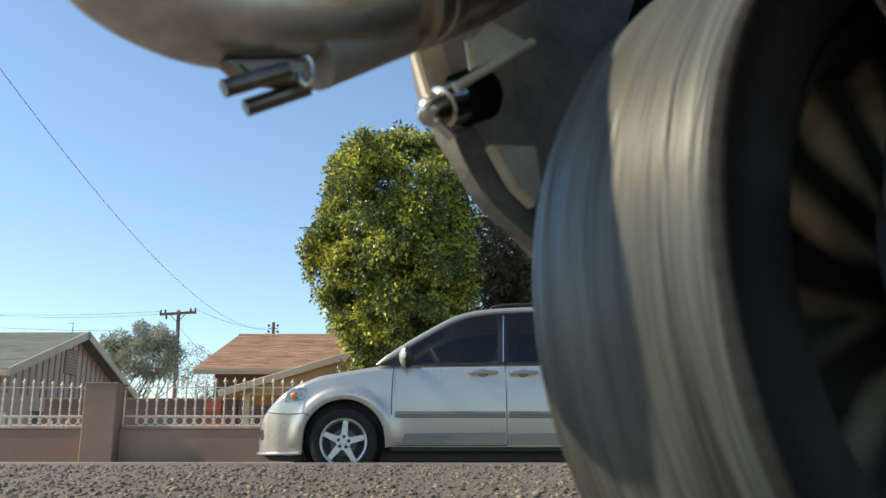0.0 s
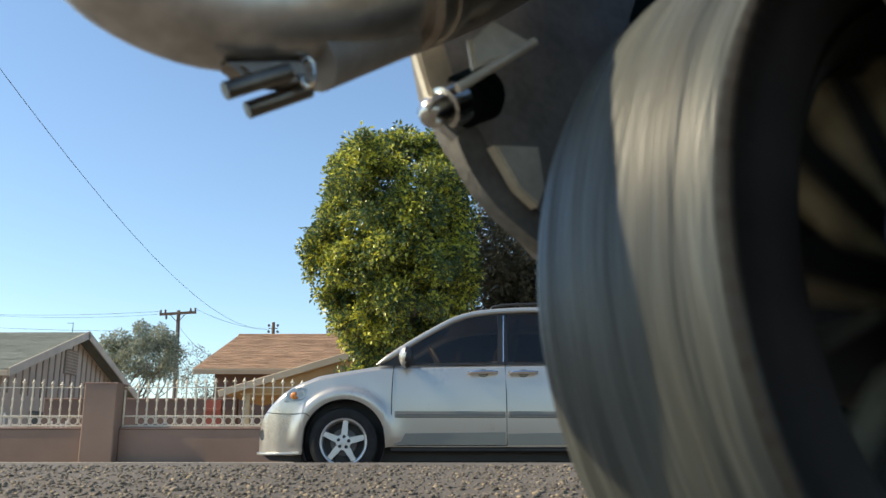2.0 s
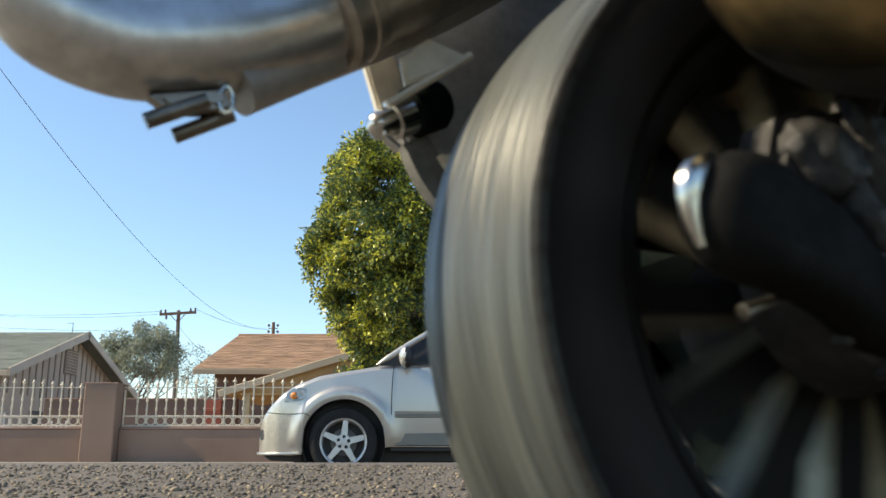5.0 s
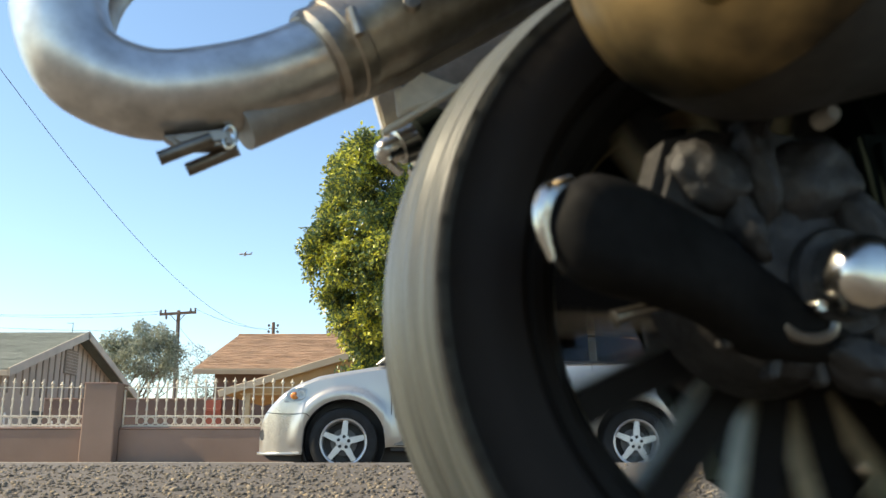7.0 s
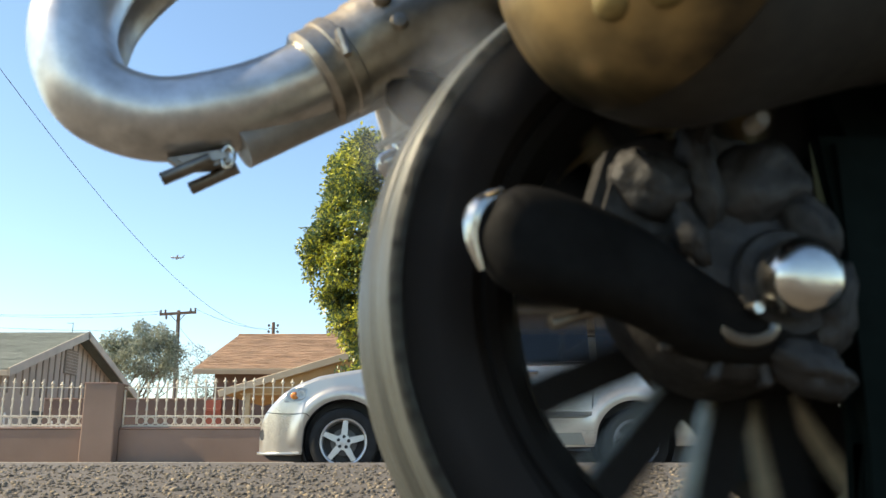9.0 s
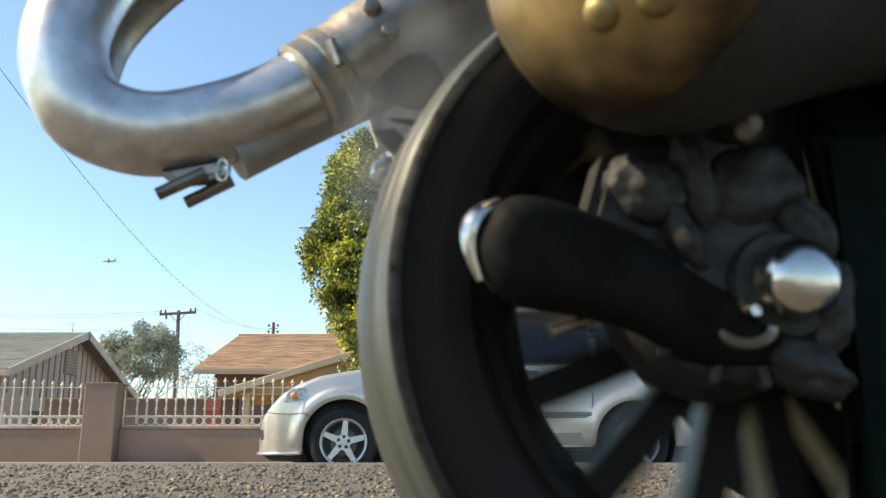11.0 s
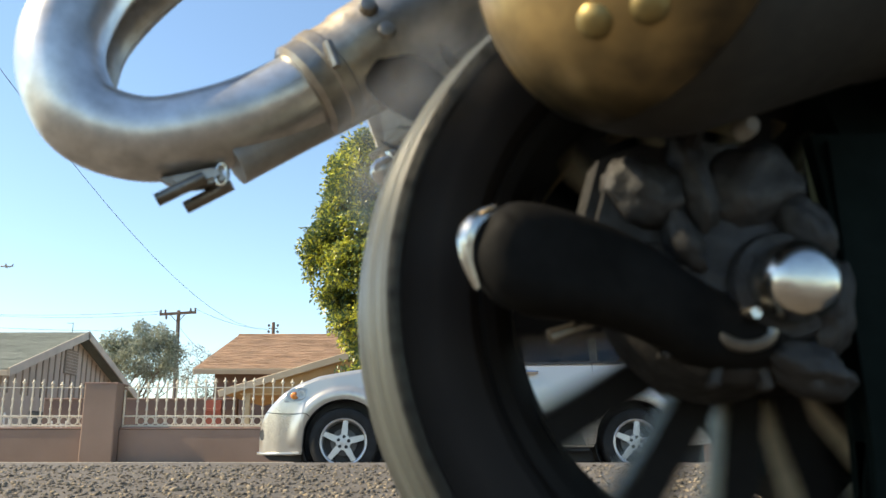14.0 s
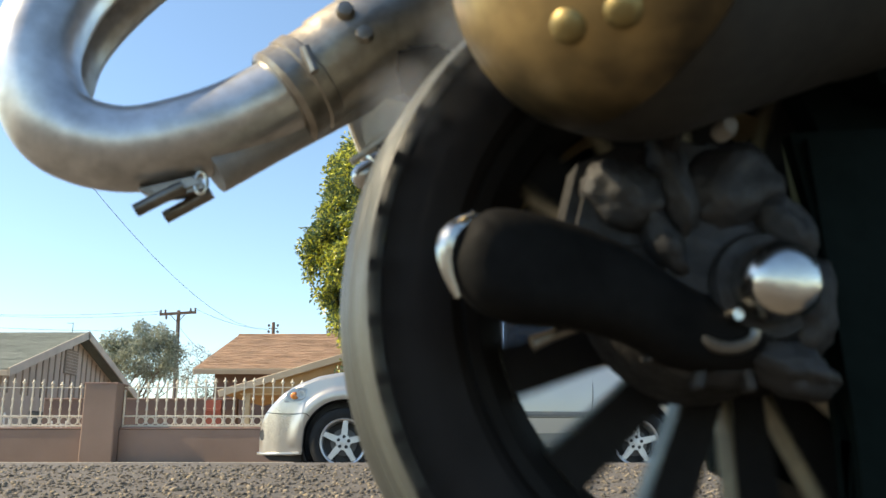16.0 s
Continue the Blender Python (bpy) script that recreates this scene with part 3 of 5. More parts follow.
build_wire((-10.78, 16.0, 10.16), (-14.1, 70.0, 10.45), 2.2, 0.0095)
build_wire((-46.0, 66.0, 11.6), (-21.3, 65.0, 10.98), 0.5, 0.014)
build_wire((-46.0, 60.0, 11.8), (-20.95, 65.0, 10.8), 1.0, 0.010)
build_wire((-42.0, 55.0, 9.3), (-20.1, 65.0, 9.5), 0.4, 0.012)
build_wire((-18.6, 65.0, 11.1), (-14.1, 70.0, 10.3), 0.3, 0.012)
build_wire((-19.9, 65.0, 9.9), (-7.5, 33.0, 3.4), 0.5, 0.013)

antenna = thing("roof_antenna", pose(-12.0, 28.0, 4.12), "thin metal roof antenna on the ridge", "antenna")
part("mast", bm_tube([(0, 0, -0.1), (0, 0, 0.33)], 0.012, 6), WIRE, antenna)
part("boom", bm_box((-0.09, 0, 0.3), (0.2, 0.012, 0.012)), WIRE, antenna, smooth=None)


# ---- trees ----
def leaf_cloud(name, centres, count, size, material, parent, seed, spray=0):
    """Leaves, folded along the middle, in clumps; every leaf its own island."""
    rng = np.random.default_rng(seed)
    c = np.array([q[:3] for q in centres])
    rad = np.array([q[3] for q in centres])
    p = rad ** 2 / (rad ** 2).sum()
    idx = rng.choice(len(c), count, p=p)
    d = rng.normal(size=(count, 3))
    d /= np.linalg.norm(d, axis=1)[:, None]
    rr = rng.random(count) ** 0.45
    pos = c[idx] + d * (rr * rad[idx])[:, None]
    if spray:        # leaves gather in sprays round twig ends
        k = count // spray
        pick = rng.integers(0, k, count)
        out = rng.normal(size=(count, 3))
        out /= np.linalg.norm(out, axis=1)[:, None]
        pos = pos[:k][pick] + out * (0.12 * rng.random(count) ** 0.6)[:, None]
        d = 0.5 * d[:k][pick] + out
        d /= np.linalg.norm(d, axis=1)[:, None]
    ax = d * 0.7 + rng.normal(size=(count, 3)) * 0.6 + np.array([0, 0, -0.15])
    ax /= np.linalg.norm(ax, axis=1)[:, None]
    up = rng.normal(size=(count, 3)) * 0.7 + np.array([0, 0, 1.0])
    side = np.cross(ax, up)
    side /= np.linalg.norm(side, axis=1)[:, None] + 1e-9
    nrm = np.cross(side, ax)
    ln = size * rng.uniform(0.7, 1.35, count)[:, None]
    wd = ln * 0.27
    a, b = pos, pos + ax * ln
    m = pos + ax * ln * 0.45
    l_, r_ = m + side * wd + nrm * wd * 0.45, m - side * wd + nrm * wd * 0.45
    verts = np.stack([a, l_, b, r_], 1).reshape(-1, 3)
    base = np.arange(count) * 4
    tris = np.stack([base, base + 1, base + 2, base, base + 2, base + 3], 1).reshape(-1, 3)
    me = bpy.data.meshes.new(name)
    me.vertices.add(len(verts)), me.vertices.foreach_set("co", verts.ravel())
    me.loops.add(tris.size), me.loops.foreach_set("vertex_index", tris.ravel())
    me.polygons.add(len(tris)), me.polygons.foreach_set("loop_start", np.arange(len(tris)) * 3)
    me.update(calc_edges=True)
    me.materials.append(material)
    ob = new(name, me)
    ob.parent = parent
    return tagged(ob, kind="stuff")


def branches(bm, rng, start, d, length, r, depth):
    pts, p = [Vector(start)], Vector(start)
    for k in range(4):
        d = (d + Vector((rng.uniform(-1, 1), rng.uniform(-1, 1), rng.uniform(-0.3, 0.6))) * 0.22).normalized()
        p = p + d * length / 4
        pts.append(p.copy())
    add_tube(bm, pts, [r * (1 - 0.16 * k) for k in range(5)], 7)
    if depth:
        for k in range(3):
            q = Euler((rng.uniform(-0.9, 0.9), rng.uniform(-0.9, 0.9), rng.uniform(0, 6))).to_matrix() @ d
            q.z = abs(q.z) * 0.6 + 0.25
            branches(bm, rng, pts[2 + k % 3], q.normalized(), length * 0.7, r * 0.5, depth - 1)


def build_tree(name, base, trunk, centre, radii, clumps, clump_r, count, size, material, label, seed, hollow=0.55, boxy=0.0, wild=0.28, spray=0, core=0):
    rng = random.Random(seed)
    ob = thing(name, pose(*base), label, "tree")
    bm = bmesh.new()
    add_tube(bm, [(0, 0, -0.1), (0.04, 0.02, trunk * 0.5), (0, 0, trunk)], [0.2 * size * 8, 0.16 * size * 8, 0.13 * size * 8], 10)
    for k in range(6):
        a = k * 1.05 + rng.random()
        branches(bm, rng, (0, 0, trunk * 0.92), Vector((math.cos(a) * 0.7, math.sin(a) * 0.7, 0.8)).normalized(), (centre[2] - trunk) * 0.55, 0.085 * size * 8, 2)
    part("trunk", bm, BARK, ob, smooth=60)
    cs = []
    while len(cs) < clumps:
        d = Vector((rng.gauss(0, 1), rng.gauss(0, 1), rng.gauss(0, 1))).normalized()
        wob = 1 + wild * noise.noise(d * 1.9 + Vector((seed, 0, 0)))
        wob *= 1 + boxy * (abs(d.x * d.z) + abs(d.x * d.y) + abs(d.y * d.z))
        s = (hollow + (1 - hollow) * rng.random() ** 0.5) * wob
        if len(cs) < core:      # a sparser inside keeps the sky from showing through
            s = rng.uniform(0.1, 0.72)
        cs.append((centre[0] + d.x * radii[0] * s, centre[1] + d.y * radii[1] * s, centre[2] + d.z * radii[2] * s, clump_r * rng.uniform(0.55, 1.25)))
    leaf_cloud("crown", cs, count, size, material, ob, seed, spray)
    return ob


build_tree("ficus_tree", (-0.60, 14.6, 0.1), 1.5, (-0.20, 0, 3.42), (1.13, 1.55, 2.04), 300, 0.29, 190000, 0.072, LEAF,
           "dense round green tree with yellow-green new leaves", 5, 0.84, boxy=0.16, wild=0.30, spray=22, core=120)
# added crown for the ficus's shaded right side; the shade is in its leaf colour
build_tree("crown_shaded_side", (1.9, 16.0, 0.1), 1.5, (0, 0, 3.1), (1.75, 1.4, 1.75), 230, 0.40, 80000, 0.085, LEAF_SHADED,
           "dense second crown added as the ficus's shaded side, leaves coloured dark", 8, 0.70, boxy=0.2, spray=14, core=130)
build_tree("shade_tree", (-15.5, 45.0, 0.1), 2.5, (-0.1, 0, 5.35), (1.95, 1.8, 1.45), 85, 0.42, 17000, 0.13, LEAF_FAR,
           "airy grey-green tree behind the houses", 11, 0.45)
build_tree("bare_tree", (-14.3, 52.0, 0.1), 2.2, (0, 0, 4.6), (1.8, 1.5, 2.0), 40, 0.5, 2600, 0.12, LEAF_PALE,
           "thin pale tree with sparse leaves behind the houses", 13, 0.4)


# ---- parked van ----
def interp(x, table):
    """Straight lines between (x, value) pairs."""
    for (a, u), (b, v) in zip(table, table[1:]):
        if x <= b:
            return u + (v - u) * max(0, (x - a) / (b - a))
    return table[-1][1]


VAN_TOP = [(-0.86, 0.40), (-0.852, 0.465), (-0.83, 0.53), (-0.79, 0.595), (-0.735, 0.665), (-0.67, 0.735), (-0.60, 0.80), (-0.46, 0.885), (-0.25, 0.965), (0.0, 1.01), (0.2, 1.045), (0.36, 1.07), (0.46, 1.075), (1.6, 1.10), (3.3, 1.13), (3.9, 1.13), (3.99, 1.05)]
VAN_HALF = [(-0.86, 0.50), (-0.835, 0.62), (-0.77, 0.74), (-0.64, 0.83), (-0.4, 0.89), (-0.1, 0.912), (0.3, 0.915), (3.2, 0.915), (3.8, 0.86), (3.99, 0.72)]


def van_bottom(x):
    z = interp(x, [(-0.86, 0.235), (-0.80, 0.215), (-0.5, 0.205), (0.45, 0.285), (2.3, 0.285), (3.4, 0.30), (3.99, 0.36)])
    for xc in (0.0, 2.84):
        if abs(x - xc) < 0.40:
            z = max(z, 0.335 + math.sqrt(0.16 - (x - xc) ** 2))
    return z


def van_side(x, z):
    """Half width of the body at x and height z."""
    w = interp(x, VAN_HALF)
    t = (z - 0.62) / 0.5
    w -= 0.055 * max(0, t) ** 2 + 0.05 * max(0, -t) ** 1.5
    for xc in (0.0, 2.84):       # flared lips over the wheels
        r = math.hypot(x - xc, z - 0.335)
        if 0.38 < r < 0.54 and z > 0.30:
            w += 0.030 * ease((0.54 - r) / 0.07) * min(1, 0.45 + (r - 0.38) / 0.10)
    return w


def van_body():
    xs = sorted({round(-0.86 + 0.03 * i, 3) for i in range(18)} | {round(-0.42 + 0.02 * i, 3) for i in range(45)} | {round(0.5 + 0.1 * i, 3) for i in range(20)}
                | {round(2.40 + 0.02 * i, 3) for i in range(45)} | {3.35, 3.5, 3.65, 3.8, 3.9, 3.95, 3.99})
    rows = []
    bm = bmesh.new()
    n = 14
    for x in xs:
        zb, zt = van_bottom(x), interp(x, VAN_TOP)
        prof = [(van_side(x, zb) - 0.10, zb + 0.03), (van_side(x, zb) - 0.02, zb)]
        for k in range(n + 1):
            z = zb + (zt - 0.045 - zb) * k / n
            prof.append((van_side(x, z), z))
        w = van_side(x, zt)
        prof += [(w - 0.012, zt - 0.022), (w - 0.045, zt - 0.004), (w - 0.15, zt + 0.006), (w * 0.5, zt + 0.035), (0, zt + 0.05)]
        near = [(-y, z) for y, z in prof]
        far = [(y, z) for y, z in reversed(prof[:-1])]
        rows.append([bm.verts.new((x, y, z)) for y, z in near + far])
    for a, b in zip(rows, rows[1:]):
        for k in range(len(a) - 1):
            bm.faces.new((a[k], b[k], b[k + 1], a[k + 1]))
    bm.faces.new(rows[0]), bm.faces.new(list(reversed(rows[-1])))
    return bm


VAN_ROOF = [(0.30, 1.068), (0.42, 1.14), (0.56, 1.235), (0.72, 1.335), (0.90, 1.44), (1.07, 1.53), (1.25, 1.59), (1.42, 1.617), (1.65, 1.635), (1.9, 1.645), (2.6, 1.645), (3.3, 1.61), (3.75, 1.55), (3.9, 1.42), (3.97, 1.12)]


def cabin_half(z):
    return 0.865 - 0.17 * (z - 1.07) - 0.12 * max(0, z - 1.5)


def van_wheel(mesh_cache={}):
    """Tyre, rim and five spokes about the y axis, face towards -y."""
    if mesh_cache:
        return mesh_cache
    mesh_cache["tyre"] = finish("tyre", bm_lathe([(0.225, -0.10), (0.245, -0.112), (0.29, -0.115), (0.318, -0.10), (0.33, -0.07), (0.33, 0.09), (0.3, 0.11), (0.225, 0.1), (0.225, -0.10)], 48), TYRE_CAR, 40)
    mesh_cache["rim"] = finish("rim", bm_lathe([(0.228, -0.108), (0.222, -0.114), (0.208, -0.108), (0.198, -0.085), (0.19, 0.08), (0.2, 0.08), (0.228, -0.1), (0.228, -0.108)], 48), ALLOY, 40)
    bm = bmesh.new()
    add_prism(bm, [(-0.032, 0.0), (0.032, 0.0), (0.030, 0.06), (0.022, 0.12), (0.026, 0.203), (-0.026, 0.203), (-0.022, 0.12), (-0.030, 0.06)], -0.105, -0.075, bevel=0.008)
    mesh_cache["spoke"] = finish("spoke", bm, ALLOY, 40)
    mesh_cache["hub_cap"] = finish("hub_cap", bm_lathe([(0, -0.114), (0.026, -0.112), (0.030, -0.107), (0.072, -0.106), (0.08, -0.07), (0, -0.07)], 24), ALLOY, 40)
    mesh_cache["lug_nut"] = finish("lug_nut", bm_lathe([(0, -0.110), (0.014, -0.110), (0.0165, -0.107), (0.0165, -0.095), (0, -0.095)], 12), BLACK_PLASTIC, 40)
    mesh_cache["brake_disc"] = finish("brake_disc", bm_lathe([(0, -0.02), (0.13, -0.02), (0.13, 0.0), (0, 0.0)], 32), VAN_TRIM, 40)
    mesh_cache["backing"] = finish("backing", bm_lathe([(0, 0.03), (0.195, 0.03), (0.195, 0.05), (0, 0.05)], 32), BLACK_PLASTIC, 40)
    return mesh_cache


def build_van():
    ob = thing("minivan", pose(-1.00, 9.415, -0.03, 0, 0, 3.0), "silver minivan with five-spoke alloy wheels parked at the kerb", "car")
    body = part("body", van_body(), SILVER, ob, smooth=32)
    # lower grey band, sill, underbody
    part("sill", bm_box((1.42, 0, 0.262), (1.94, 1.74, 0.04), bevel=0.01), BLACK_PLASTIC, ob)
    part("underbody", bm_box((1.55, 0, 0.33), (4.1, 1.30, 0.42), bevel=0.03), BLACK_PLASTIC, ob, "black underbody")
    part("chin_spoiler", bm_prism([(-0.81, 0.225), (-0.42, 0.20), (-0.40, 0.14), (-0.72, 0.16)], -0.70, 0.70, bevel=0.01), BLACK_PLASTIC, ob)
    y0 = -0.92
    # door seams
    for pts in ([(0.46, 0.30), (0.455, 0.6), (0.46, 0.9), (0.475, 1.06)], [(1.575, 0.30), (1.575, 0.7), (1.57, 1.09)], [(2.35, 0.30), (2.42, 0.7), (2.44, 1.10)], [(0.46, 0.298), (1.575, 0.298)]):
        line = curve_through([(x, -van_side(x, z) - 0.0005, z) for x, z in pts], 6)
        part("door_seam", bm_tube(line, 0.0045, 6), SEAM, body)
    # bumper seam and character line
    part("bumper_seam", bm_tube(curve_through([(x, -van_side(x, z) - 0.0005, z) for x, z in ((-0.775, 0.615), (-0.64, 0.60), (-0.5, 0.595), (-0.38, 0.60), (-0.33, 0.57))], 6), 0.004, 6), SEAM, body)
    # trim strips with dark top line
    for xa, xb in ((0.485, 1.562), (1.588, 2.43)):
        t = part("trim_strip", bm_box(((xa + xb) / 2, -0.915, 0.592), (xb - xa, 0.022, 0.062), bevel=0.008), SILVER_DARK, ob)
        part("trim_line", bm_box(((xa + xb) / 2, -0.924, 0.592), (xb - xa - 0.02, 0.012, 0.018), bevel=0.003), VAN_TRIM, t)
        part("lower_band", bm_prism([(xa, 0.305), (xb, 0.305), (xb, 0.425), (xa, 0.41)], -0.903, -0.893), SILVER_DARK, ob)
    # handles
    for x in (1.34, 1.74):
        h = part("door_handle", bm_tube(curve_through([(x - 0.13, -0.905, 0.99), (x - 0.10, -0.93, 0.995), (x, -0.945, 1.0), (x + 0.10, -0.93, 1.0), (x + 0.14, -0.905, 0.998)], 4), 0.021, 8), CHROME_CAR, ob, "chrome pull handle")
        part("handle_cup", bm_lathe([(0, -0.006), (0.05, -0.004), (0.055, 0.004), (0, 0.004)], 20, Matrix.Translation((x + 0.01, -0.898, 0.995)) @ Matrix.Diagonal((1, 1, 0.75, 1))), SILVER_DARK, h)
    # cabin: roof skin, pillars, glass
    xs = [p[0] for p in VAN_ROOF]
    bm = bmesh.new()
    rows = []
    for x, z in VAN_ROOF:
        w = cabin_half(z)
        rows.append([bm.verts.new((x, y, zz)) for y, zz in ((-w, z), (-w * 0.97, z + 0.022), (-w * 0.8, z + 0.045), (-w * 0.3, z + 0.062), (w * 0.3, z + 0.062), (w * 0.8, z + 0.045), (w * 0.97, z + 0.022), (w, z))])
    for i, (a, b) in enumerate(zip(rows, rows[1:])):
        if xs[i] >= 1.07 and xs[i + 1] <= 3.8:
            for k in range(7):
                bm.faces.new((a[k], b[k], b[k + 1], a[k + 1]))
    part("roof", bm, SILVER, ob, smooth=50)
    bm = bmesh.new()
    glass_rows = []
    for x, z in VAN_ROOF[:6]:
        w = cabin_half(z) - 0.05
        glass_rows.append([bm.verts.new((x + 0.01, w * f, z + 0.02 + 0.035 * (1 - f * f))) for f in (-1, -0.6, 0, 0.6, 1)])
    for a, b in zip(glass_rows, glass_rows[1:]):
        for k in range(4):
            bm.faces.new((a[k], b[k], b[k + 1], a[k + 1]))
    part("windscreen", bm, WINDOW, ob, "raked tinted windscreen", smooth=60)
    for s in (-1, 1):
        rail = [(x, s * (cabin_half(z) + 0.002), z + 0.004) for x, z in VAN_ROOF]
        part("roof_pillar", bm_tube(curve_through(rail, 4), [0.004, 0.012, 0.02, 0.026] + [0.03] * (len(curve_through(rail, 4)) - 4), 10), SILVER, ob, "silver windscreen pillar running into the roof edge")
        lean = lambda z: s * (cabin_half(z) - 0.004)
        def pane(name, outline, material=WINDOW, off=0.0, label=""):
            bm2 = bmesh.new()
            f = [bm2.verts.new((x, lean(z) + s * off, z)) for x, z in outline]
            g = [bm2.verts.new((x, lean(z) - s * 0.006 + s * off, z)) for x, z in outline]
            bm2.faces.new(f), bm2.faces.new(list(reversed(g)))
            for i in range(len(f)):
                j = (i + 1) % len(f)
                bm2.faces.new((f[j], f[i], g[i], g[j]))
            return part(name, bm2, material, ob, label, smooth=None)
        top = [(x, z - 0.028) for x, z in VAN_ROOF]
        front = [(0.62, 1.085), (1.50, 1.11)] + [(1.515, 1.595), (1.42, 1.59), (1.25, 1.562), (1.07, 1.50), (0.90, 1.41), (0.72, 1.305), (0.64, 1.25)]
        pane("front_window", front, label="tinted front door window")
        pane("quarter_window", [(0.36, 1.082), (0.585, 1.085), (0.60, 1.225), (0.56, 1.205), (0.45, 1.135)], BLACK_PLASTIC, label="black corner panel ahead of the door glass")
        pane("rear_window", [(1.60, 1.11), (2.42, 1.125), (2.42, 1.61), (1.65, 1.60), (1.60, 1.595)], label="dark tinted sliding door window")
        pane("rear_quarter_window", [(2.50, 1.125), (3.55, 1.13), (3.45, 1.55), (2.9, 1.60), (2.50, 1.61)], label="dark tinted rear side window")
        pane("centre_pillar", [(1.497, 1.09), (1.603, 1.09), (1.603, 1.60), (1.517, 1.60)], BLACK_PLASTIC, 0.004)
        pane("belt_seal", [(0.34, 1.062), (3.6, 1.115), (3.6, 1.135), (0.34, 1.085)], BLACK_PLASTIC, 0.006)
        part("pillar_line", bm_tube([(1.555, lean(1.12) + s * 0.008, 1.11), (1.572, lean(1.58) + s * 0.008, 1.585)], 0.006, 6), CHROME_CAR, ob)
        # roof rack rails
        rack = part("roof_rail", bm_tube(curve_through([(1.45, s * 0.70, 1.655), (1.52, s * 0.70, 1.695), (1.9, s * 0.70, 1.72), (2.9, s * 0.70, 1.72), (3.2, s * 0.70, 1.665)], 5), 0.013, 8), BLACK_PLASTIC, ob)
        # mirror
        mir = Matrix.Translation((0.60, s * 0.985, 1.135)) @ Matrix.Diagonal((0.6, 1.05, 1, 1))
        bmm = bmesh.new()
        bmesh.ops.create_uvsphere(bmm, u_segments=20, v_segments=12, radius=0.105, matrix=mir @ pose(0, 0, 0, 0, 20, 0))
        mirror = part("wing_mirror", bmm, BLACK_PLASTIC, ob, "black wing mirror with a silver cap", smooth=60)
        cap = bmesh.new()
        bmesh.ops.create_uvsphere(cap, u_segments=20, v_segments=12, radius=0.108, matrix=Matrix.Translation((-0.014, 0, 0.006)) @ mir @ pose(0, 0, 0, 0, 20, 0))
        bmesh.ops.delete(cap, geom=[v for v in cap.verts if v.co.x > 0.592], context="VERTS")
        part("cap", cap, SILVER, mirror, smooth=60)
        part("stalk", bm_tube([(0.60, s * 0.88, 1.085), (0.60, s * 0.95, 1.10)], 0.022, 8), BLACK_PLASTIC, mirror)
        # headlamp
        yy = lambda x, z: s * (van_side(x, z) + 0.004)
        ring = [(-0.585, 0.705), (-0.48, 0.712), (-0.386, 0.734), (-0.355, 0.838), (-0.44, 0.850), (-0.508, 0.838), (-0.565, 0.79)]
        bmh = bmesh.new()
        c = bmh.verts.new((-0.47, yy(-0.47, 0.78) + s * 0.02, 0.78))
        vs = [bmh.verts.new((x, yy(x, z), z)) for x, z in ring]
        for i in range(len(vs)):
            bmh.faces.new((vs[i], vs[(i + 1) % len(vs)], c))
        bmr = bmesh.new()
        bmr.faces.new([bmr.verts.new((x, yy(x, z) - s * 0.001, z)) for x, z in ring])
        lamp = part("headlamp", bmh, CLEAR, ob, "clear headlamp with an amber indicator", smooth=70)
        bowl = bmesh.new()
        for (x, z), r, mm in (((-0.42, 0.78), 0.036, CHROME_CAR),):
            add_lathe(bowl, [(0, 0.0), (r, -0.02), (r * 1.1, -0.02), (r * 1.1, 0.02), (0, 0.02)], 20, Matrix.Translation((x, yy(x, z) - s * 0.01, z)))
        part("reflector", bowl, LAMP_BOWL, lamp)
        part("lamp_housing", bmr, LAMP_BOWL, lamp, smooth=None)
        amb = bmesh.new()
        bmesh.ops.create_uvsphere(amb, u_segments=16, v_segments=10, radius=0.042, matrix=Matrix.Translation((-0.482, yy(-0.482, 0.768) + s * 0.006, 0.768)) @ Matrix.Diagonal((1.0, 0.35, 0.85, 1)))
        part("indicator", amb, AMBER, lamp)
        # fog lamp
        part("fog_lamp", bm_lathe([(0, 0.0), (0.045, -0.005), (0.06, 0.01), (0, 0.02)], 20, Matrix.Translation((-0.806, s * 0.664, 0.405)) @ pose(0, 0, 0, 0, 0, -52 if s < 0 else 232)), BLACK_PLASTIC, ob)
        part("bumper_lip", bm_tube(curve_through([(-0.872, s * 0.30, 0.226), (-0.868, s * 0.48, 0.226), (-0.835, s * 0.625, 0.223), (-0.765, s * 0.748, 0.220), (-0.63, s * 0.83, 0.22), (-0.42, s * 0.868, 0.224)], 6), 0.013, 10), SILVER, ob, "silver lower bumper lip")
        for xc in (0.0, 2.84):
            meshes = van_wheel()
            turn = pose(xc, s * 0.79, 0.33, 0, 0, 0 if s < 0 else 180) @ pose(0, 0, 0, 0, 5, 0)
            wheel = share("wheel", meshes["rim"], ob, turn)
            wheel["label"] = "five-spoke alloy wheel"
            for k in ("tyre", "hub_cap", "brake_disc", "backing"):
                share(k, meshes[k], wheel, Matrix())
            for k in range(5):
                share("spoke", meshes["spoke"], wheel, pose(0, 0, 0, 0, 72 * k, 0))
                share("lug_nut", meshes["lug_nut"], wheel, pose(0, 0, 0, 0, 72 * k, 0) @ Matrix.Translation((0, 0, 0.052)))
            part("wheel_well", bm_lathe([(0, 0.16), (0.40, 0.16), (0.40, -0.06), (0.395, -0.06), (0.395, 0.14), (0, 0.14)], 40, pose(xc, s * 0.79, 0.34, 0, 0, 0 if s < 0 else 180)), BLACK_PLASTIC, ob)
